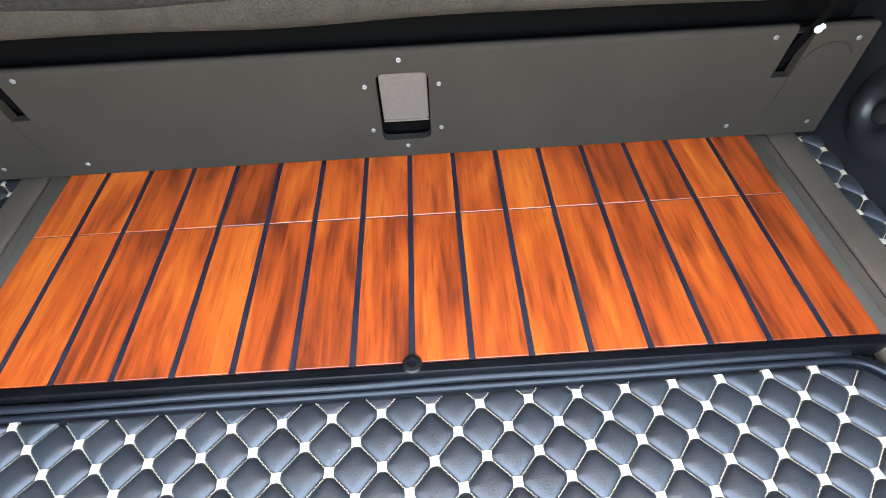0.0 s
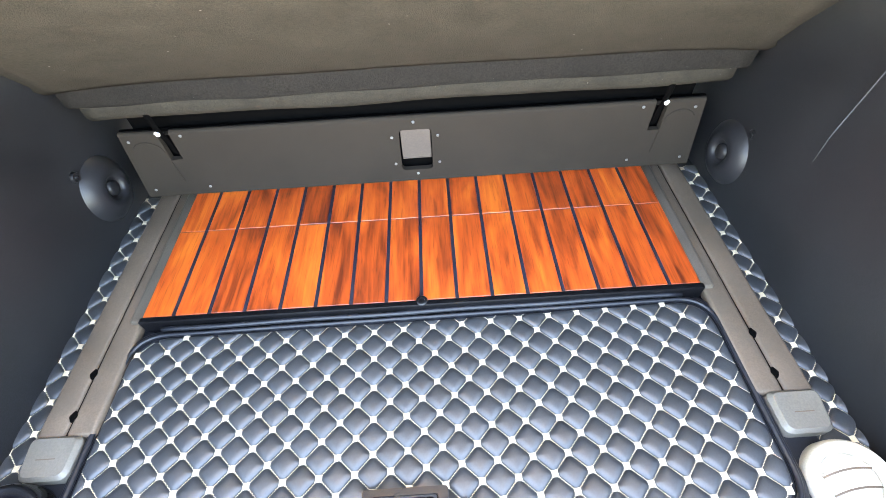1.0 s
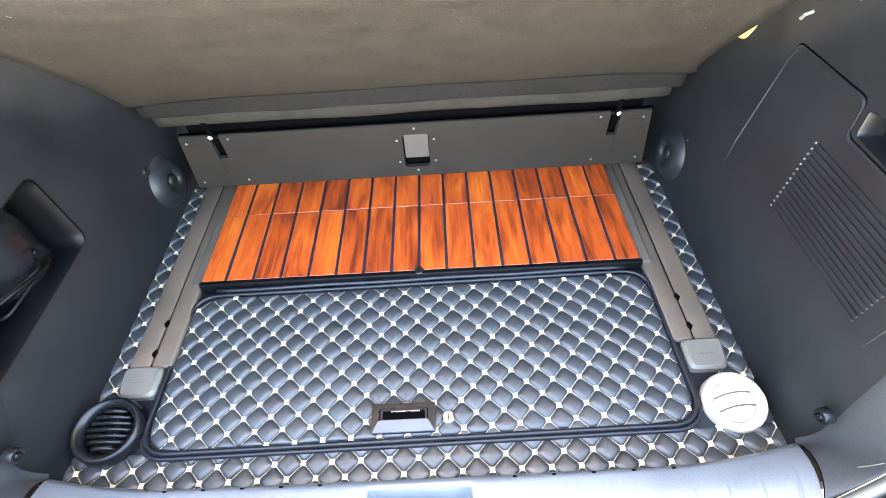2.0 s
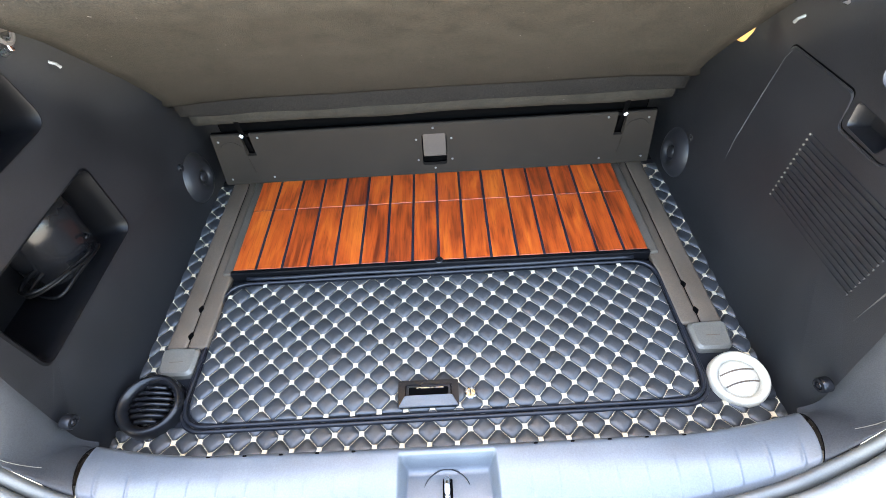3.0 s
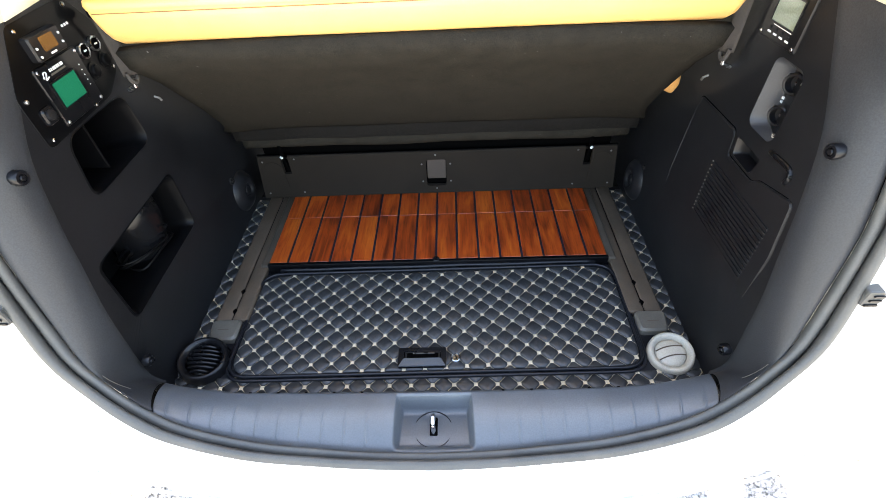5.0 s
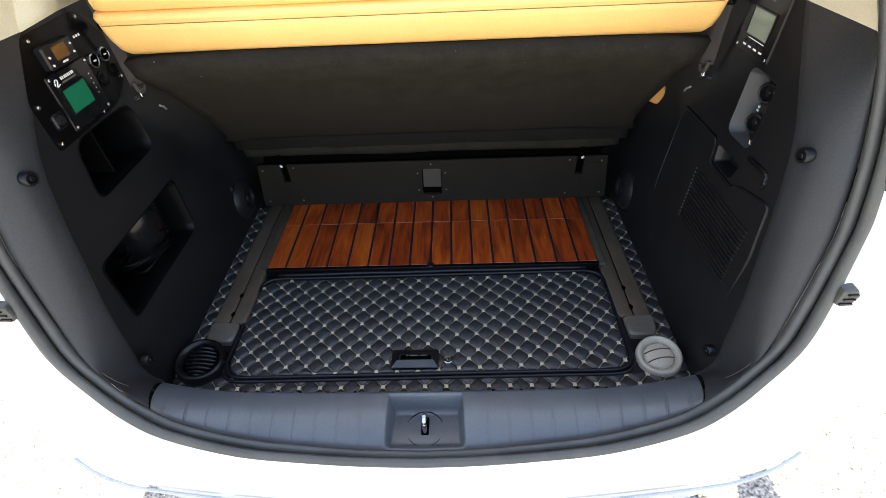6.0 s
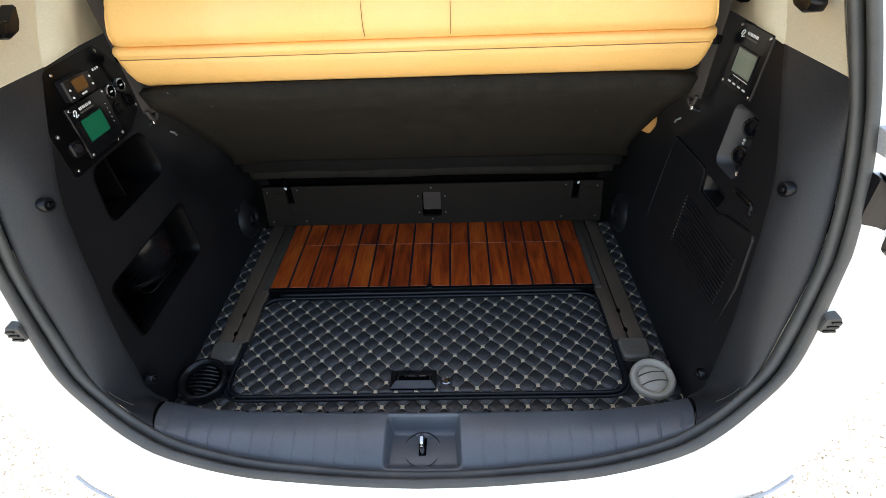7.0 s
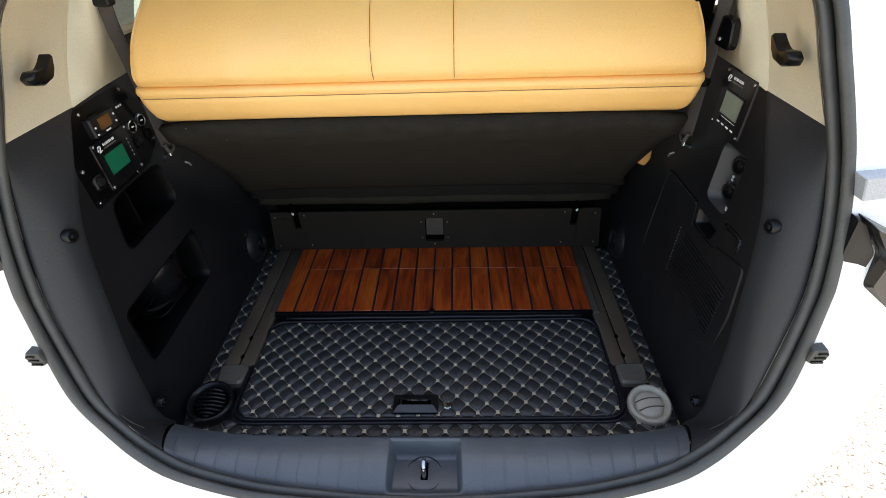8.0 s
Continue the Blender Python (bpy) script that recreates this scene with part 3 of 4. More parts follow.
def quilt(parent, region, origin, angle, z, pitch=(0.0488, 0.0484), height=0.006):
    """Diamond pads, cream cross stitches at their corners and stitch lines, inside a convex outline."""
    ca, sa = math.cos(radians(angle)), math.sin(radians(angle))
    px, py = pitch
    ccw = region if sum((b[0] - a[0]) * (b[1] + a[1]) for a, b in zip(region, region[1:] + region[:1])) < 0 else region[::-1]
    at = lambda a, b: (origin[0] + ca * a - sa * b, origin[1] + sa * a + ca * b)
    c = 0.115
    base = []
    for ux, uy in ((1, 0), (0, 1), (-1, 0), (0, -1)):
        wx, wy = -uy, ux
        for k in (-1, 1):
            base.append(((ux * (1 - c) + wx * c * k) * px / 2 * 0.978, (uy * (1 - c) + wy * c * k) * py / 2 * 0.978))
    key = (angle, pitch, height)
    verts, faces = [], []
    for i in range(-60, 61):
        for j in range(-60, 61):
            # pads sit half a pitch off the nodes in one direction
            for a, b in (((i + 0.5) * px, j * py), (i * px, (j + 0.5) * py)):
                w = at(a, b)
                poly = [(w[0] + ca * q[0] - sa * q[1], w[1] + sa * q[0] + ca * q[1]) for q in base]
                if all(inside(q, ccw) for q in poly):
                    if key not in PADS:
                        PADS[key] = part("pad", pillow([(ca * q[0] - sa * q[1], sa * q[0] + ca * q[1]) for q in base], height), LEATHER, parent, smooth="all")
                        ob = PADS[key]
                    else:
                        ob = new("pad", PADS[key].data)
                        ob.parent = parent
                    ob.location = (w[0], w[1], z)
                else:
                    poly = clip_poly(poly, ccw)
                    if len(poly) > 2 and area(poly) > 2.5e-5:
                        ob = part("pad", pillow(poly, height * min(1, area(poly) / 6e-4)), LEATHER, parent, smooth="all")
                        ob.location = (0, 0, z)
            for a, b in ((i * px, j * py), ((i + 0.5) * px, (j + 0.5) * py)):
                w = at(a, b)
                if inside(w, ccw):
                    if "node" not in PADS:
                        PADS["node"] = part("cross_stitch", slab(rounded([(-0.0049, -0.0049), (0.0049, -0.0049), (0.0049, 0.0049), (-0.0049, 0.0049)], 0.001, 2), on_floor(0), -0.001, 0.0022, 0.0008), THREAD, parent)
                        ob = PADS["node"]
                    else:
                        ob = new("cross_stitch", PADS["node"].data)
                        ob.parent = parent
                    ob.location, ob.rotation_euler = (w[0], w[1], z), (0, 0, radians(angle) + random.uniform(-0.12, 0.12))
                for sx, sy in ((0.5, 0.5), (-0.5, 0.5)):
                    e0, e1 = Vector(at(a, b)), Vector(at(a + sx * px, b + sy * py))
                    d = (e1 - e0)
                    L = d.length
                    d.normalize()
                    nrm = Vector((-d.y, d.x))
                    for k in range(10):
                        m0 = e0 + d * (L * (0.14 + 0.72 * (k + 0.5) / 10))
                        if not inside(m0, ccw):
                            continue
                        f, o = len(verts), (0.0002 if k % 2 else -0.0002)
                        for s, t, h in ((-1, -1, 0), (1, -1, 0), (1, 1, 0), (-1, 1, 0), (0, 0, 0.0006)):
                            q = m0 + d * s * L * 0.030 + nrm * (t * 0.00052 + o)
                            verts.append((q.x, q.y, z + 0.0008 + h))
                        faces += [(f, f + 1, f + 4), (f + 1, f + 2, f + 4), (f + 2, f + 3, f + 4), (f + 3, f, f + 4)]
    me = bpy.data.meshes.new("stitching")
    me.from_pydata(verts, [], faces)
    me.materials.append(THREAD)
    ob = new("stitching", me)
    ob.parent = parent
    tagged(ob, "cream stitch lines", kind="stuff")


hatch = thing("quilted_hatch_mat", "navy-black quilted leatherette hatch cover with cream stitching", "mat")
HATCH = rounded([(-0.487, -0.345), (0.483, -0.337), (0.484, -0.013), (-0.486, -0.021)], 0.055, 8)
part("board", slab(HATCH, on_floor(-0.034), -0.002, 0.0072), PIPING, hatch, smooth=True)
grow = lambda pts, d: [(p[0] * (1 + d / 0.485), -0.18 + (p[1] + 0.18) * (1 + d / 0.166)) for p in pts]
part("piping", tube([(x, y, -0.0225) for x, y in HATCH], 0.0042, 8, True), PIPING, hatch, "black leatherette piping", smooth="all")
part("welt", tube([(x, y, -0.029) for x, y in grow(HATCH, 0.007)], 0.0045, 8, True), PIPING, hatch, "black leatherette welt", smooth="all")
part("top_piping", tube([(x, -0.0145 + 0.006 * (x + 0.44) / 0.88 + 0.0008 * math.sin(23 * x), -0.0135) for x in np.linspace(-0.44, 0.44, 40)], 0.0046, 8), PIPING, hatch, "double piping at the front edge", smooth="all")
quilt(hatch, grow(HATCH, -0.006), (-0.0095, -0.0125), 2.2, -0.0264, height=0.0062)

floor_mat = thing("quilted_floor_mat", "navy-black quilted leatherette floor mat with cream stitching", "mat")
part("backing", box_bm(-0.622, 0.622, -0.412, 0.36, -0.040, -0.0352), PIPING, floor_mat)
quilt(floor_mat, [(-0.622, -0.412), (0.622, -0.412), (0.622, -0.340), (-0.622, -0.340)], (-0.345, -0.367), 0.0, -0.0350)
quilt(floor_mat, [(-0.622, -0.339), (-0.545, -0.339), (-0.545, 0.34), (-0.622, 0.34)], (-0.585, 0.216), 0.0, -0.0350)
quilt(floor_mat, [(0.545, -0.339), (0.624, -0.339), (0.624, 0.34), (0.545, 0.34)], (0.586, 0.040), 1.0, -0.0350)

# handle and lock in the hatch
pull = thing("recessed_pull_handle", "black plastic recessed pull handle in the quilted mat", "handle")
mp = on_floor(-0.0162)
HF = round_rect(-0.084, 0.028, -0.331, -0.280, 0.004, 3)
HI = round_rect(-0.071, 0.015, -0.312, -0.289, 0.003, 3)
part("frame", ring_slab(HF, HI, mp, -0.004, 0.003), GLOSS, pull)
part("recess", slab(HI, mp, -0.003, -0.0015), DARK, pull, "dark finger recess")
part("bezel", ring_slab(round_rect(-0.069, 0.013, -0.3105, -0.2895, 0.003, 3), round_rect(-0.065, 0.009, -0.3075, -0.292, 0.002, 3), mp, -0.002, 0.0012), PLASTIC, pull)
part("grip", slab(rounded([(-0.083, -0.331), (0.027, -0.331), (0.016, -0.310), (-0.072, -0.310)], 0.003), mp, 0.001, 0.0065, 0.002), SILL, pull, "grey sloping grip flap")
part("clip", tube([(-0.050, -0.294, -0.0157), (0.0, -0.294, -0.0157)], 0.0012, 6), STEEL, pull)
lock = thing("cam_lock", "small chromed cam lock beside the handle", "lock")
part("ring", lathe([(0.011, -0.003), (0.011, 0.002), (0.0095, 0.0035), (0.0085, 0.002), (0, 0.002)], (0.050, -0.307, -0.0175), (0, 0, 1), 28), STEEL, lock)
part("key_slot", box_bm(0.0493, 0.0507, -0.313, -0.301, -0.016, -0.0145), DARK, lock)

# ---- floor rails ----
for sx in (-1, 1):
    rail = thing("floor_rail", "taupe plastic floor rail cover with a slit", "floor rail", "floor rails")
    for x0, x1 in ((0.482, 0.5222), (0.5242, 0.566)):
        a, b = sorted((sx * x0, sx * x1))
        part("rail_half", box_bm(a, b, -0.184, 0.34, -0.036, -0.0165, 0.0055, 3), RAIL, rail, smooth=True)
    part("groove", box_bm(*sorted((sx * 0.521, sx * 0.5255)), -0.184, 0.34, -0.036, -0.021), DARK, rail)
    for y in (-0.088, -0.155):
        part("key_hole", slab(rounded([(sx * 0.5232 + c[0], y + c[1]) for c in ((0.0065, 0), (0, 0.010), (-0.0065, 0), (0, -0.010))], 0.003), on_floor(-0.0165), -0.002, 0.0006), DARK, rail)
    cap = [(sx * 0.494, -0.182), (sx * 0.494, -0.243), (sx * 0.563, -0.243), (sx * 0.571, -0.182)]
    end = part("end_cap", slab(rounded(cap, 0.014), on_floor(-0.036), 0, 0.0225, 0.006), CAP, rail, "grey rounded end cap", smooth=True)
    part("cap_notch", slab(round_rect(sx * 0.532 - 0.014, sx * 0.532 + 0.014, -0.216, -0.2145, 0.0005, 1), on_floor(-0.0138), -0.001, 0.0004), RAIL, end)
    part("inner_edge", box_bm(*sorted((sx * 0.4745, sx * 0.5005)), 0.0, 0.34, -0.030, -0.0095, 0.005, 3), RAILG, rail, "grey raised inner edge", smooth=True)

# ---- air outlets on the floor ----
def round_vent(name, label, centre, r, axis, mat, slats, height):
    v = thing(name, label, "air vent", "floor air vents")
    ax = Vector(axis).normalized()
    part("rim", lathe([(r, -0.012), (r, 0.3 * height), (r * 0.97, 0.75 * height), (r * 0.90, height), (r * 0.80, height * 0.95), (r * 0.70, height * 0.70), (r * 0.66, height * 0.45), (r * 0.64, -0.01)], centre, ax, 48), mat, v, smooth="all")
    part("bowl", lathe([(r * 0.67, height * 0.1), (r * 0.5, -0.004), (0, -0.006)], centre, ax, 40), DARK if mat is GLOSS else mat, v, "inner bowl")
    u = Vector((1, 0, 0)) - ax * ax.x
    u.normalize()
    w = ax.cross(u)
    for k in range(slats):
        o = (-1 + 2 * (k + 0.5) / slats) * r * 0.62
        half = math.sqrt(max(0, (r * 0.645) ** 2 - o * o))
        wd = r * 1.24 / slats * (0.30 if slats > 4 else 0.53)
        bm = bmesh.new()
        pts = []
        for t in range(9):
            q = -1 + t / 4
            pts.append([Vector(centre) + u * half * q + w * (o + d * wd) + ax * (height * (0.62 if slats > 4 else 0.75) + (1 - q * q) * height * 0.25 - dz) for d, dz in ((-1, 0.007 if slats > 4 else 0.003), (0, 0.0), (1, 0.001), (1, 0.004))])
        bm = sheet(pts)
        ob = part("slat", bm, mat, v, smooth="all")
        thick(ob, 0.0016, 0.0)
    return v


white_vent = round_vent("white_air_vent", "ivory plastic round air vent with closed slats", (0.545, -0.303, -0.030), 0.051, (-0.16, -0.16, 1), BEIGE, 0, 0.024)
shut_c, shut_ax = Vector((0.545, -0.303, -0.030)), Vector((-0.16, -0.16, 1)).normalized()
part("shutter", lathe([(0.0345, 0.002), (0.0335, 0.012), (0.026, 0.0165), (0.014, 0.0185), (0, 0.019)], shut_c, shut_ax, 40), BEIGE, white_vent, "closed ivory shutter", smooth="all")
su = (Vector((1, 0.12, 0)) - shut_ax * shut_ax.dot(Vector((1, 0.12, 0)))).normalized()
sw = shut_ax.cross(su)
for o in (-0.012, 0.010):
    half = math.sqrt(0.0315 ** 2 - o * o)
    line = [shut_c + su * half * q + sw * (o + 0.004 * (1 - q * q)) + shut_ax * (0.0145 + 0.0046 * (1 - (half * q) ** 2 / 0.001)) for q in [-1 + k / 6 for k in range(13)]]
    part("slat_gap", tube(line, 0.0016, 6), RAIL, white_vent, "fine gap between the slats")
    part("slat_lip", tube([p + sw * 0.0022 for p in line], 0.0016, 6), BEIGE, white_vent, smooth="all")
black_vent = round_vent("black_air_vent", "black plastic round air vent with open slats", (-0.548, -0.302, -0.030), 0.058, (0.12, -0.10, 1), GLOSS, 7, 0.034)

# ---- kick board under the seat ----
kick = thing("kick_board", "grey felt-covered board with screws and pull cutout", "board")
put = on_board(0.312)
bm = bmesh.new()
outline = rounded([(-0.570, 0.002), (0.568, 0.003), (0.550, 0.150), (-0.551, 0.150)], 0.003, 2)
hole = rounded([(-0.032, 0.031), (0.032, 0.031), (0.033, 0.128), (-0.030, 0.128)], 0.010, 4)
slots = [[(s * 0.4565, 0.093), (s * 0.4795, 0.093), (s * 0.4795, 0.1495), (s * 0.4565, 0.1495)] for s in (-1, 1)]
edges = []
for loop in [outline, hole] + slots:
    vs = [bm.verts.new((p[0], 0.312, p[1])) for p in loop]
    edges += [bm.edges.new((vs[i], vs[(i + 1) % len(vs)])) for i in range(len(vs))]
bmesh.ops.triangle_fill(bm, use_beauty=True, edges=edges)
thick(part("panel", bm, BOARD, kick), 0.012, 0.0)
for x0, x1 in ((-0.551, -0.4797), (-0.4563, 0.4563), (0.4797, 0.550)):
    rws = [[(x, y, z) for x in np.linspace(x0, x1, 12)] for y, z in ((0.306, 0.1495), (0.3065, 0.1535), (0.308, 0.156), (0.311, 0.157), (0.316, 0.1565), (0.318, 0.12))]
    part("top_roll", sheet(rws), BOARD, kick, smooth="all")
# near-black sheet painting the shade behind the cutouts
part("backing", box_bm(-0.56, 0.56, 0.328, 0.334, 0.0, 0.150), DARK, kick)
finger = part("flap", slab(rounded([(-0.0285, 0.057), (0.031, 0.057), (0.031, 0.1265), (-0.0275, 0.1265)], 0.004), put, -0.010, -0.002, 0.001), FLAP, kick, "grey hinged finger flap")
part("flap_edge", box_bm(-0.028, 0.031, 0.313, 0.317, 0.0545, 0.0575, 0.001), FLAP, finger)
for x, z in ((-0.538, 0.139), (-0.548, 0.020), (-0.437, 0.146), (-0.434, 0.021), (0.434, 0.146), (0.435, 0.022), (0.534, 0.140), (0.546, 0.022), (-0.044, 0.113), (-0.043, 0.049), (0.045, 0.112), (0.046, 0.048), (0.0, 0.145), (0.0, 0.021)):
    z = min(z, 0.146)
    part("screw", lathe([(0.0029, -0.001), (0.0029, 0.0010), (0.0022, 0.0015), (0.0014, 0.0014), (0, 0.0014)], (x, 0.306, z), (0, -1, 0), 14), HOOKGREY, kick)
for s in (-1, 1):
    arch = [(s * (0.512 + 0.030 * math.cos(a)), 0.3055, 0.108 + 0.028 * math.sin(a)) for a in [radians(180 - 150 * k / 14) for k in range(15)]]
    part("pressed_arch", tube([(s * 0.478, 0.3055, 0.040), (s * 0.480, 0.3055, 0.075)] + arch, 0.0016, 6), BOARD, kick, "pressed arch outline")
    strap = thing("release_strap", "black release strap with a white knotted end", "strap", "seat release straps")
    part("band", tube(smooth_line([(s * 0.468, 0.318, 0.10), (s * 0.468, 0.304, 0.150), (s * 0.464, 0.292, 0.180), (s * 0.462, 0.285, 0.215)], 4), 0.006, 8, flat=0.4), DARK, strap)
    part("knot", lathe([(0, -0.005), (0.0035, -0.003), (0.0042, 0.0), (0.0027, 0.003), (0.0034, 0.005), (0, 0.0065)], (s * 0.468, 0.294, 0.160), (0.5 * s, -0.2, 0.8), 10), WHITE, strap, "white knotted end")

# ---- folded seat ----
seat = thing("folded_rear_seat", "folded rear bench in tan leather with charcoal carpeted back", "seat")
prof = [(-0.028, 0.618, 0.556), (-0.022, 0.590, 0.552), (0.03, 0.545, 0.545), (0.14, 0.43, 0.545), (0.20, 0.365, 0.551), (0.245, 0.322, 0.568), (0.262, 0.305, 0.584), (0.270, 0.298, 0.585), (0.278, 0.290, 0.584)]
rws = []
for y, z, hw in prof:
    rws.append([(hw * u, y + 0.0015 * math.sin(9 * u + 4 * z), z - 0.010 * (abs(u) ** 6)) for u in np.linspace(-1, 1, 41)])
thick(part("carpet_back", sheet(rws), CARPET, seat, "charcoal carpet seat back", smooth="all"), 0.02, -1.0)
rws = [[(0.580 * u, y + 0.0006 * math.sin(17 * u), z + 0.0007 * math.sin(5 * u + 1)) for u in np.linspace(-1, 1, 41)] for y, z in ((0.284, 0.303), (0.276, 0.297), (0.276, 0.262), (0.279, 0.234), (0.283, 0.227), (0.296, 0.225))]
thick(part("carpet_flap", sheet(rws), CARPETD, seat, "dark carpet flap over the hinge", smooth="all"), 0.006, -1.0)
rws = [[(0.562 * u, y + 0.0015 * math.sin(13 * u + 1), z + 0.0018 * math.sin(7 * u)) for u in np.linspace(-1, 1, 41)] for y, z in ((0.292, 0.236), (0.287, 0.226), (0.287, 0.212), (0.293, 0.204), (0.306, 0.201), (0.33, 0.20))]
thick(part("hinge_carpet", sheet(rws), CARPET, seat, "carpet strip above the board", smooth="all"), 0.006, -1.0)
# near-black block painting the deep shade between seat and board
part("seat_frame", box_bm(-0.54, 0.54, 0.335, 0.50, 0.0, 0.30, 0.01), DARK, seat, "seat base coloured near-black for the shade in the gap")


def roll(pts, hw, round_at, mat, name, label, soft=0.22):
    """Cushion with the section pts (y, z), half width hw and rounded ends."""
    rws = []
    us = np.concatenate([np.linspace(-1, -0.965, 7), np.linspace(-0.95, 0.95, 33), np.linspace(0.965, 1, 7)])
    cy, cz = round_at
    for y, z in pts:
        row = []
        for u in us:
            e = max(0, (abs(u) - 0.965) / 0.035)
            k = math.sqrt(max(0, 1 - e * e)) * soft + 1 - soft
            row.append((hw * u * (1 - 0.06 * min(1, max(0, (z - 0.70) / 0.16))), cy + (y - cy) * k, cz + (z - cz) * k))
        rws.append(row)
    return part(name, sheet(rws), mat, seat, label, smooth="all")


roll([(0.04, 0.600), (0.0, 0.606), (-0.028, 0.613), (-0.046, 0.625), (-0.060, 0.645), (-0.068, 0.664), (-0.071, 0.6755), (-0.0705, 0.677), (-0.075, 0.682), (-0.077, 0.689), (-0.072, 0.696), (-0.058, 0.699), (-0.02, 0.701)], 0.556, (0.02, 0.690), TAN, "cushion_edge", "tan leather front roll", 0.16)
face = roll([(-0.03, 0.694), (-0.060, 0.696), (-0.076, 0.702), (-0.083, 0.722), (-0.076, 0.755), (-0.060, 0.782), (-0.036, 0.808), (-0.008, 0.832), (0.03, 0.862), (0.08, 0.90), (0.14, 0.94), (0.20, 0.965), (0.30, 0.97)], 0.546, (0.14, 0.82), TAN, "cushion_panel", "tan leather cushion face", 0.05)
for x in (-0.0755, 0.0785):
    part("seam", tube(smooth_line([(x, y - 0.0012, z + 0.0008) for y, z in ((-0.074, 0.702), (-0.0835, 0.722), (-0.0765, 0.755), (-0.0605, 0.782), (-0.0365, 0.808), (-0.0085, 0.832), (0.03, 0.862), (0.08, 0.90))], 3), 0.0006, 6), STITCH, face)
part("seam", tube([(x, -0.0722, 0.6762) for x in np.linspace(-0.543, 0.543, 20)], 0.0006, 6), STITCH, seat)
for s in (-1, 1):
    part("edge_piping", tube(smooth_line([(s * 0.5425 * (1 - 0.06 * min(1, max(0, (z - 0.70) / 0.16))), 0.14 + (y - 0.142) * 0.985, 0.82 + (z - 0.82) * 0.985) for y, z in ((-0.070, 0.702), (-0.078, 0.722), (-0.069, 0.756), (-0.054, 0.783), (-0.030, 0.809), (0.0, 0.834), (0.04, 0.866), (0.09, 0.90))], 3), 0.0024, 8), TAN, face, "tan piped edge", smooth="all")
part("side_shell", box_bm(0.512, 0.552, -0.028, 0.3, 0.715, 0.94, 0.004), DARK, seat, "black plastic side shell")
# shade on this corner is put into its darker leather colour
part("side_tab", slab(rounded([(0.556, 0.398), (0.588, 0.383), (0.600, 0.405), (0.598, 0.432), (0.575, 0.420)], 0.008), on_board(0.172), 0.0, 0.012, 0.004), TANSHADE, seat, "tan leather corner showing past the carpet")

# ---- wheel side cones, bolts and clips ----
def disc(parent_name, label, cat, group, centre, prof, axis, mat, seg=24):
    t = thing(parent_name, label, cat, group)
    part("head", lathe(prof, centre, axis, seg), mat, t, smooth=True)
    return t


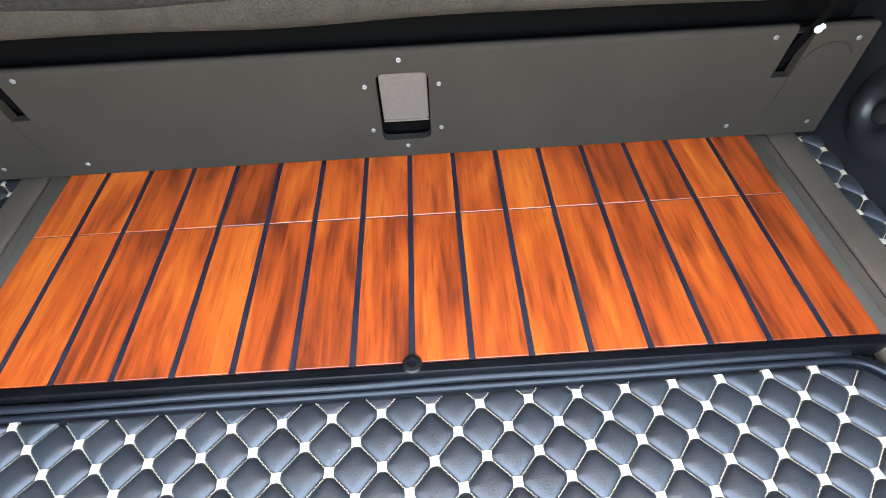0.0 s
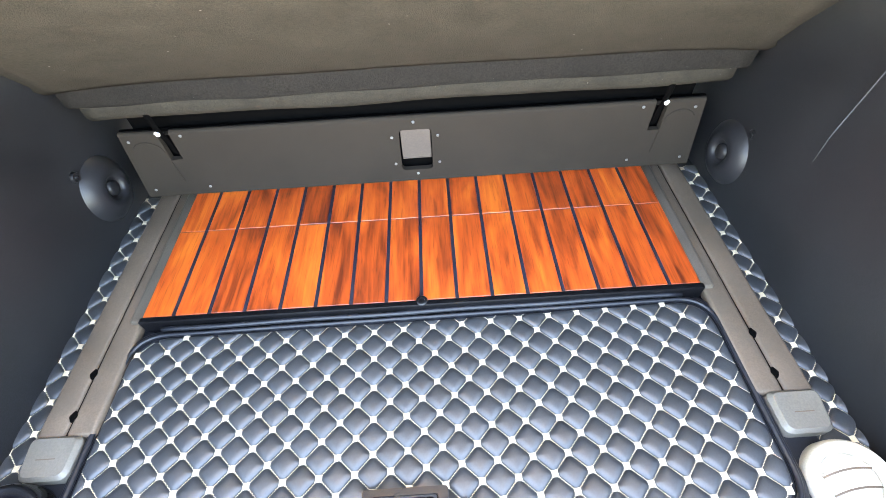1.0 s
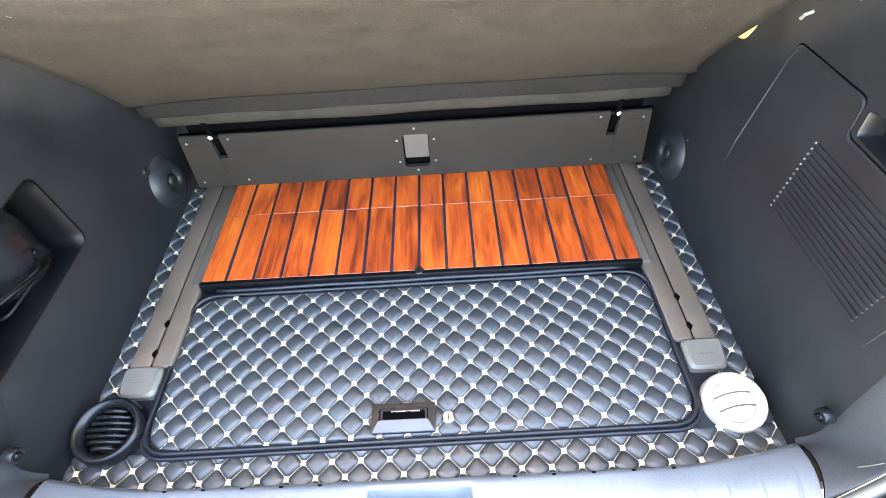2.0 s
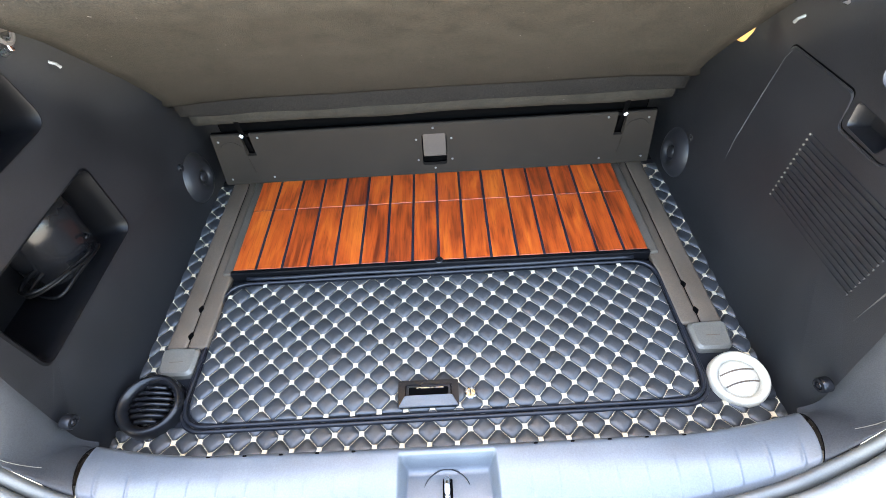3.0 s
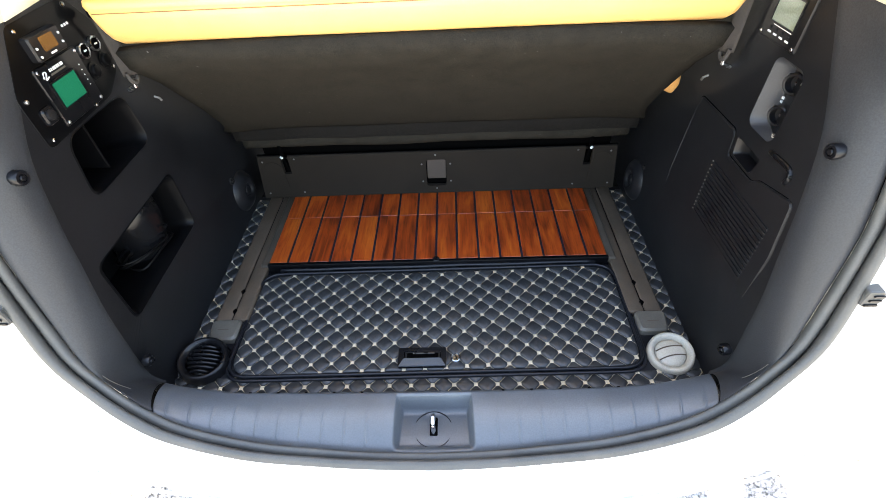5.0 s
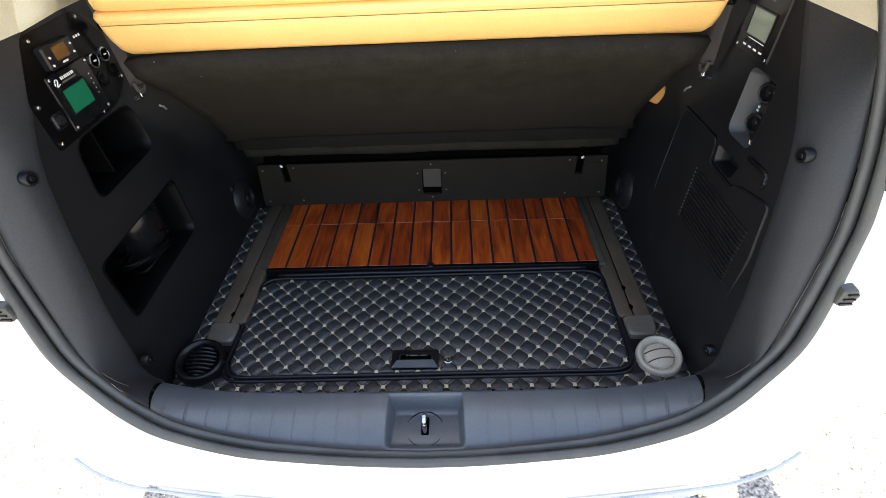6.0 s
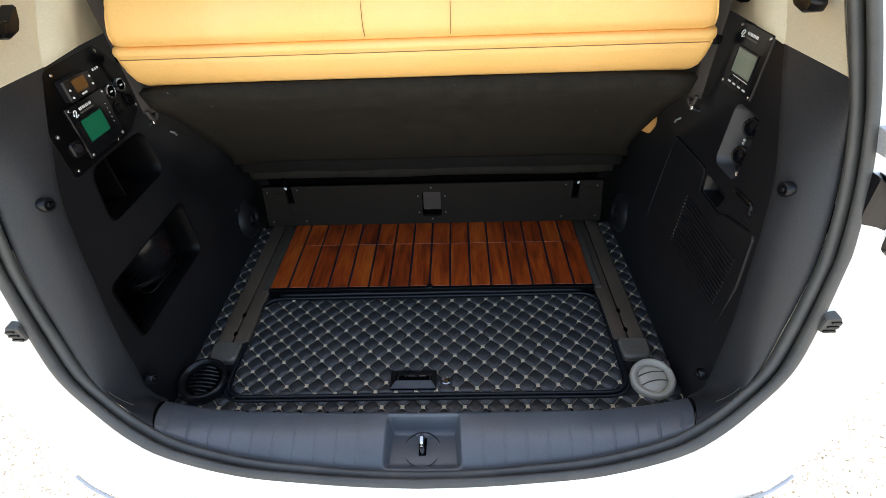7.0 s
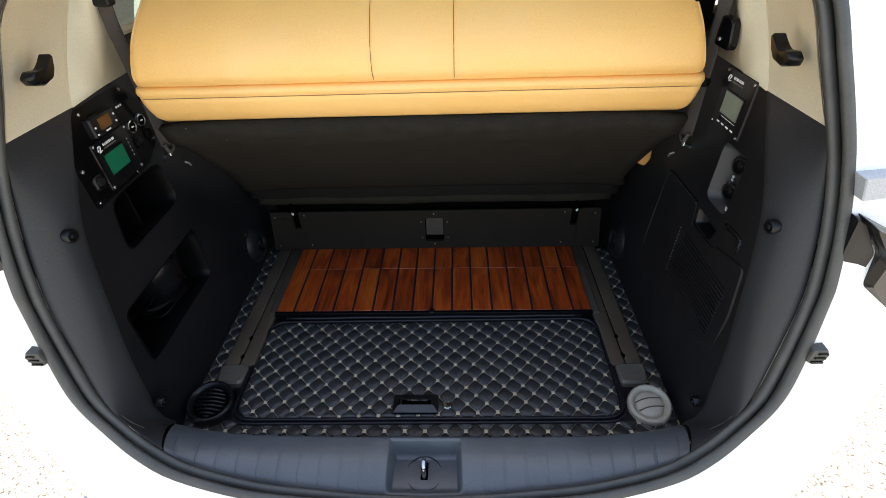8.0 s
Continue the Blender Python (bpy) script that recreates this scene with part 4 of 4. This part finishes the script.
for s in (-1, 1):
    cone = thing("round_wall_boss", "glossy black dished round boss on the side trim", "boss", "side trim bosses")
    part("dish", lathe([(0.072, -0.01), (0.068, 0.006), (0.056, 0.020), (0.040, 0.030), (0.028, 0.032), (0.022, 0.027), (0.019, 0.022), (0, 0.022)], (s * 0.624, 0.271 - 0.003 * s, 0.058), (-s, 0, 0.08), 40), SATIN, cone, smooth="all")
    part("cap", lathe([(0.016, 0.020), (0.015, 0.026), (0.010, 0.029), (0, 0.029)], (s * 0.624, 0.271 - 0.003 * s, 0.058), (-s, 0, 0.08), 20), SATIN, cone, smooth="all")
    for c, r in (((s * 0.619, 0.234, 0.122), 0.010), ((s * 0.617, -0.309, 0.514), 0.0125), ((s * 0.590, -0.372, 0.097), 0.012)):
        clip = thing("trim_clip", "black round plastic trim clip", "clip", "trim clips")
        part("washer", lathe([(r, -0.008), (r, 0.004), (r * 0.85, 0.007), (r * 0.55, 0.007), (r * 0.5, 0.004), (0, 0.004)], c, (-s, -0.15, 0), 20), GLOSS, clip, smooth=True)
        part("stud", lathe([(r * 0.42, 0.0), (r * 0.42, 0.006), (r * 0.3, 0.008), (0, 0.008)], c, (-s, -0.15, 0), 12), GLOSS, clip, smooth=True)
    hook = thing("wall_hook", "small dull metal hook on the side trim", "hook", "side hooks")
    part("pin", tube([(s * 0.619, 0.088, 0.460), (s * 0.610, 0.090, 0.455), (s * 0.609, 0.093, 0.448)], 0.0028, 8), HOOKGREY, hook)
    coat = thing("coat_hook", "black plastic hook on the beige pillar trim", "hook", "pillar hooks")
    body = rounded([(-0.125, 0.793), (-0.118, 0.793), (-0.116, 0.762), (-0.125, 0.742), (-0.152, 0.735), (-0.178, 0.742), (-0.193, 0.760), (-0.182, 0.772), (-0.150, 0.768), (-0.138, 0.776)], 0.006)
    mp = lambda p, h, s=s: (s * (0.577 - 0.28 * max(0, p[1] - 0.74) - h), -0.155 + (p[0] + 0.155) * 0.68 - 0.092, 0.782 + (p[1] - 0.765) * 0.72)
    part("hook_body", slab(body, mp, -0.004, 0.016, 0.005), GLOSS, coat, smooth=True)
    # seat belt
    belt = thing("seat_belt", "grey woven seat belt tied to a wall anchor", "seat belt", "seat belts")
    line = smooth_line([(s * 0.530, -0.060, 0.92), (s * 0.560, -0.040, 0.83), (s * 0.578, -0.014, 0.745), (s * 0.588, 0.004, 0.66), (s * 0.596, 0.016, 0.58), (s * 0.600, 0.022, 0.535)], 5)
    rws = [[(p.x - s * 0.0095 * q, p.y + 0.0075 * q, p.z) for q in (-1, -0.5, 0, 0.5, 1)] for p in line]
    thick(part("webbing", sheet(rws), BELT, belt, smooth="all"), 0.0016, 0.0)
    part("loop", tube(smooth_line([(s * 0.596, 0.008, 0.545), (s * 0.594, 0.010, 0.528), (s * 0.594, 0.022, 0.521), (s * 0.594, 0.034, 0.530), (s * 0.596, 0.036, 0.546)], 3), 0.004, 8), BELT, belt)
    for q, w in ((4, 0.016), (15, 0.013)):
        g = line[q]
        part("guide", box_bm(*sorted((g.x - s * w, g.x + s * w)), g.y - 0.012, g.y + 0.012, g.z - 0.009, g.z + 0.009, 0.005, 3), GLOSS, belt, "black plastic belt guide", smooth=True)
    part("anchor", tube([(s * 0.618, 0.022, 0.505), (s * 0.600, 0.022, 0.512), (s * 0.596, 0.022, 0.528)], 0.0045, 8), STEEL, belt, "steel anchor pin")

guide = thing("belt_guide", "black plastic belt guide plate with two screws", "belt guide")
part("plate", slab(round_rect(-0.070, -0.005, 0.735, 0.790, 0.015), lambda p, h: (0.590 - 0.15 * max(0, p[1] - 0.73) - h, p[0], p[1]), -0.004, 0.010, 0.003), GLOSS, guide, smooth=True)
for y, z in ((-0.042, 0.774), (-0.032, 0.750)):
    part("screw", lathe([(0.004, 0), (0.003, 0.003), (0, 0.003)], (0.577, y, z), (-1, 0, 0), 12), STEEL, guide)

# ---- right wall: access flap, louvre, sockets, display ----
put = on_side(1)
flap = thing("access_flap", "black plastic access flap with louvred panel", "access flap")
FL = rounded([(0.078, 0.418), (0.098, 0.20), (0.045, 0.118), (-0.10, 0.062), (-0.285, 0.010), (-0.318, 0.04), (-0.318, 0.30), (-0.298, 0.408), (-0.262, 0.400), (-0.200, 0.385), (-0.184, 0.371), (-0.090, 0.371), (-0.082, 0.421)], 0.012, 6)
gap = part("gap", slab([(p[0] * 1.012 + 0.001, 0.21 + (p[1] - 0.21) * 1.014) for p in FL], put, -0.001, 0.0026), DARK, flap, "dark gap round the flap")
door = part("door", slab(FL, put, -0.001, 0.006, 0.0028), PLASTIC, flap, smooth=True)
part("door_edge", tube([put(p, 0.0034) for p in FL], 0.0008, 6, True), PLASTIC, door, smooth="all")
# highlight along the flap's front edge, put in as a paler bead
part("front_bead", tube([put(p, 0.0052) for p in ((0.094, 0.17), (0.096, 0.22), (0.087, 0.32), (0.078, 0.395), (0.070, 0.412))], 0.0011, 6), TRIM, door, "paler bead painting the highlight on the flap edge", smooth="all")
for k in range(14):
    z = 0.208 + k * 0.0098
    part("rib", slab(round_rect(-0.283, -0.062, z - 0.0026, z + 0.0026, 0.0015, 2), put, 0.0055, 0.0080, 0.0011), PLASTIC, door)
    part("rib_end", lathe([(0.0022, 0), (0.0016, 0.0022), (0, 0.0026)], (0.6145, -0.058, z), (-1, 0, 0), 8), CAP, door)
bm = bmesh.new()
cy, cz = sum(p[0] for p in FINGER) / len(FINGER), sum(p[1] for p in FINGER) / len(FINGER)
rings = [[bm.verts.new(put((cy + (p[0] - cy) * sc, cz + (p[1] - cz) * sc), h)) for p in FINGER] for sc, h in ((1.05, 0.0022), (1.0, 0.0026), (0.96, 0.0), (0.86, -0.012), (0.74, -0.024))]
for a, b in zip(rings, rings[1:]):
    for i in range(len(a)):
        bm.faces.new((a[i], a[(i + 1) % len(a)], b[(i + 1) % len(a)], b[i]))
bm.faces.new(rings[-1])
part("finger_pocket", bm, GLOSS, flap, "glossy recessed finger pocket", smooth=True)
part("latch_ridge", tube(smooth_line([put(p, 0.003) for p in ((-0.195, 0.442), (-0.225, 0.444), (-0.252, 0.444), (-0.262, 0.434), (-0.258, 0.420))], 4), 0.005, 8), GLOSS, flap, "raised latch ridge", smooth="all")

sock = thing("socket_recess", "black recessed panel with two round power sockets", "socket panel")
SO, SI = round_rect(-0.183, -0.098, 0.448, 0.576, 0.018), round_rect(-0.180, -0.118, 0.456, 0.568, 0.012)
bm = bmesh.new()
n = len(SO)
A, B = [bm.verts.new(put(p, 0.001)) for p in SO], [bm.verts.new(put(p, -0.028 if p[0] > -0.15 else -0.004)) for p in SI]
for i in range(n):
    bm.faces.new((A[i], A[(i + 1) % n], B[(i + 1) % n], B[i]))
part("surround", bm, TRIM, sock, "grained sloping surround", smooth=True)
plate = lambda p, h: put(p, -0.016 + 0.39 * (-0.149 - p[0]) * 1.0 + h)
part("face_plate", slab(SI, lambda p, h: put(p, interp(p[0], [-0.18, -0.118], [-0.004, -0.028]) + h), -0.004, 0.001, 0.0005), GLOSS, sock)
ax = (-1, -0.39, 0)
for z in (0.545, 0.488):
    c = Vector(put((-0.150, z), -0.015))
    k = part("socket", lathe([(0.0185, 0.0), (0.0185, 0.008), (0.0165, 0.010), (0.0135, 0.009), (0.013, -0.004), (0, -0.004)], c, ax, 28), GLOSS, sock, "round black power socket", smooth=True)
    part("contact", lathe([(0.0035, -0.004), (0.003, 0.0005), (0, 0.0005)], c, ax, 12), STEEL, k)
    part("cover_hinge", tube([put((-0.128, z - 0.008), -0.015), put((-0.128, z + 0.008), -0.015)], 0.003, 6), GLOSS, sock)
for y, z in ((-0.122, 0.563), (-0.176, 0.556), (-0.173, 0.461), (-0.124, 0.468)):
    part("screw", lathe([(0.003, 0), (0.0022, 0.002), (0, 0.002)], put((y, z), interp(y, [-0.18, -0.118], [-0.003, -0.027])), ax, 10), STEEL, sock)
for z in (0.502, 0.509):
    part("label_bar", slab(round_rect(-0.130, -0.124, z - 0.002, z + 0.002, 0.0005, 1), put, -0.024, -0.0212), WHITE, sock)


def meter(name, label, s, y0, y1, z0, z1, screen, mat, buttons, logo_z):
    """A black square instrument with a screen, emblem, print bars, buttons and corner screws; its top points up."""
    put = on_side(s)
    t = thing(name, label, "display")
    part("face", slab(round_rect(y0, y1, z0, z1, 0.003, 3), put, -0.002, 0.006, 0.0015), GLOSS, t, smooth=True)
    a0, a1, b0, b1 = screen
    bezel = part("screen_frame", ring_slab(round_rect(a0 - 0.003, a1 + 0.003, b0 - 0.003, b1 + 0.003, 0.002, 2), round_rect(a0, a1, b0, b1, 0.001, 2), put, 0.005, 0.0085), GLOSS, t)
    part("screen", slab(round_rect(a0, a1, b0, b1, 0.001, 2), put, 0.005, 0.0072), mat, bezel, "lit display glass")
    for y in (y0 + 0.006, y1 - 0.006):
        for z in (z0 + 0.006, z1 - 0.006):
            part("screw", lathe([(0.0032, 0.005), (0.0032, 0.0075), (0.002, 0.0085), (0, 0.0085)], put((y, z), 0), (-s, 0, 0), 12), STEEL, t)
    d = -s
    ly = (a1 if d < 0 else a0) - 0.0
    start = y0 + 0.018 if s < 0 else y1 - 0.018
    sg = 1 if s < 0 else -1
    part("emblem", tube(smooth_line([put((start + sg * q[0], logo_z + q[1]), 0.0064) for q in ((-0.006, -0.003), (-0.002, 0.005), (0.004, 0.004), (0.001, -0.001), (-0.003, -0.006), (0.006, -0.004))], 3), 0.0011, 6), WHITE, t, "small white emblem")
    for k, w in enumerate((0.0030, 0.0024, 0.0036, 0.0028, 0.0032, 0.0026, 0.0034, 0.0022)):
        q = start + sg * (0.013 + 0.0047 * k)
        part("title_bar", slab(round_rect(*sorted((q, q + sg * w)), logo_z + 0.001, logo_z + 0.006, 0.0005, 1), put, 0.0055, 0.0066), WHITE, t)
    part("subtitle_bar", slab(round_rect(*sorted((start + sg * 0.012, start + sg * 0.050)), logo_z - 0.005, logo_z - 0.002, 0.0005, 1), put, 0.0055, 0.0066), CAP, t)
    for y, z, w in buttons:
        part("button", lathe([(0.0030, 0.005), (0.0030, 0.0078), (0.002, 0.0084), (0, 0.0084)], put((y, z), 0), (-s, 0, 0), 12), PLASTIC, t)
        part("button_bar", slab(round_rect(y - w, y + w, z - 0.0085, z - 0.0055, 0.0004, 1), put, 0.0055, 0.0066), WHITE, t)
    return t


m_r = meter("battery_monitor", "black battery monitor with a grey-green display", 1, -0.136, -0.028, 0.588, 0.700, (-0.116, -0.050, 0.617, 0.660), LCD, [(-0.055 - 0.018 * k, 0.606, 0.005) for k in range(4)], 0.682)
part("caption_bar", slab(round_rect(-0.112, -0.060, 0.6115, 0.6145, 0.0005, 1), on_side(1), 0.0055, 0.0066), WHITE, m_r)

# ---- left wall: pockets, instrument plate ----
put = on_side(-1)
for k, (nm, lab) in enumerate((("upper_storage_pocket", "deep black storage pocket with a divider"), ("lower_storage_pocket", "deep black storage pocket with a coiled cable"))):
    t = thing(nm, lab, "storage pocket", "side storage pockets")
    out = pocket_outline(k)
    cy, cz = sum(p[0] for p in out) / len(out), sum(p[1] for p in out) / len(out)
    bm = bmesh.new()
    rings = []
    for sc, h in ((1.03, 0.0025), (1.0, 0.0035), (0.975, 0.0), (0.95, -0.02), (0.90, -0.13)):
        rings.append([bm.verts.new(put((cy + (p[0] - cy) * sc, cz + (p[1] - cz) * sc - (0.02 if h < -0.1 else 0)), h)) for p in out])
    n = len(out)
    for a, b in zip(rings, rings[1:]):
        for i in range(n):
            bm.faces.new((a[i], a[(i + 1) % n], b[(i + 1) % n], b[i]))
    bm.faces.new(rings[-1])
    # the pocket's inner shade comes from this near-black colour
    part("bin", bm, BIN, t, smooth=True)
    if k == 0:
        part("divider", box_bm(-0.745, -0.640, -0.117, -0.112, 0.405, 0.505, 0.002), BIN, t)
    else:
        part("inner_tank", lathe([(0.0, 0.10), (0.050, 0.095), (0.062, 0.08), (0.066, 0.05), (0.066, -0.06)], (-0.715, -0.075, 0.20), (0.1, 0, 1), 32), GLOSS, t, "curved glossy inner housing", smooth="all")
        coil = [(-0.672 + 0.034 * math.sin(a + 0.4) + 0.004 * math.sin(3 * a), -0.125 + 0.060 * math.cos(a) + 0.01 * math.sin(2.3 * a), 0.172 + 0.010 * a / 6 + 0.006 * math.sin(1.7 * a)) for a in [k2 * 0.25 for k2 in range(80)]]
        cable = thing("coiled_cable", "black coiled cable lying in the pocket", "cable")
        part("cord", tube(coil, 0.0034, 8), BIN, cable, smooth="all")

inst = thing("instrument_plate", "black mounting plate with switches, charger and display", "control panel")
PL = rounded([(-0.168, 0.690), (-0.022, 0.694), (0.022, 0.640), (0.020, 0.552), (-0.035, 0.520), (-0.228, 0.514), (-0.228, 0.60)], 0.012, 4)
part("plate", slab(PL, put, -0.001, 0.0026, 0.0003), BIN, inst, smooth=True)
for y, z in ((-0.158, 0.680), (-0.030, 0.684), (-0.215, 0.525), (-0.085, 0.525), (-0.215, 0.592), (0.010, 0.560)):
    part("screw", lathe([(0.0036, 0.003), (0.0036, 0.006), (0.002, 0.007), (0, 0.007)], put((y, z), 0), (1, 0, 0), 12), STEEL, inst)
for y, z in ((-0.043, 0.609), (-0.008, 0.610)):
    u = part("usb_port", lathe([(0.0135, 0.003), (0.0135, 0.008), (0.0115, 0.009), (0.0105, 0.006), (0, 0.006)], put((y, z), 0), (1, 0, 0), 24), STEEL, inst, "round chromed charging port", smooth=True)
    part("port_core", box_bm(-0.6145, -0.6105, y - 0.0032, y + 0.0032, z - 0.0012, z + 0.0012), WHITE, u)
    part("port_face", lathe([(0.010, 0.005), (0.010, 0.0075), (0, 0.0075)], put((y, z), 0), (1, 0, 0), 20), DARK, u)
for y, z in ((-0.040, 0.572), (0.000, 0.578)):
    part("dial", lathe([(0.016, 0.003), (0.016, 0.0045), (0.011, 0.005), (0.010, 0.009), (0.008, 0.010), (0, 0.010)], put((y, z), 0), (1, 0, 0), 24), BIN, inst, "black rotary dial", smooth=True)
rocker = part("rocker_switch", slab(round_rect(-0.208, -0.180, 0.545, 0.573, 0.006, 4), put, 0.003, 0.010, 0.003), GLOSS, inst, "black rocker switch", smooth=True)
part("rocker_cap", lathe([(0.009, 0.009), (0.008, 0.015), (0, 0.016)], put((-0.196, 0.559), 0), (1, 0, 0.2), 16), PLASTIC, rocker, smooth=True)
for k in range(3):
    part("mark_bar", slab(round_rect(-0.045 - 0.007 * k, -0.041 - 0.007 * k, 0.655, 0.659, 0.0005, 1), put, 0.0035, 0.0046), WHITE, inst)
charger = thing("charge_controller", "small grey charge controller with an amber display", "charger")
part("case", slab(round_rect(-0.157, -0.082, 0.630, 0.668, 0.004, 3), put, 0.002, 0.016, 0.003), SATIN, charger, smooth=True)
part("screen", slab(round_rect(-0.136, -0.102, 0.641, 0.663, 0.002, 2), put, 0.015, 0.0172), AMBER, charger, "amber display")
for y, z in ((-0.149, 0.650), (-0.149, 0.637), (-0.089, 0.656), (-0.089, 0.642)):
    part("button", lathe([(0.0022, 0.015), (0.0018, 0.0176), (0, 0.0176)], put((y, z), 0), (1, 0, 0), 10), WHITE, charger)
part("print_bar", slab(round_rect(-0.126, -0.112, 0.634, 0.637, 0.0005, 1), put, 0.0152, 0.0167), WHITE, charger)
m_l = meter("power_display", "black power display with a lit green screen", -1, -0.172, -0.060, 0.526, 0.624, (-0.155, -0.093, 0.553, 0.595), GREEN, [], 0.609)
for k in range(5):
    part("indicator", lathe([(0.0012, 0.005), (0.001, 0.007), (0, 0.007)], put((-0.073, 0.560 + 0.009 * k), 0), (1, 0, 0), 8), WHITE, m_l)

# pale flecks painting stitch reflections low on the trim, most of them on the left
rng = random.Random(7)
for n_marks, nm, y0, y1, z0, z1 in ((26, "wall_left", -0.285, -0.085, 0.012, 0.105), (9, "wall_right", 0.16, 0.24, 0.0, 0.045)):
    put = on_side(-1 if nm == "wall_left" else 1)
    for k in range(n_marks):
        y, z = rng.uniform(y0, y1), z0 + (z1 - z0) * rng.random() ** 1.5
        w, h = rng.uniform(0.0012, 0.0042), rng.uniform(0.0012, 0.0055)
        part("scuff", slab(rounded([(y - w, z), (y, z - h), (y + w, z + 0.001), (y + 0.3 * w, z + h)], 0.002, 3), put, -0.001, 0.0024), CAP, bpy.data.objects[nm])
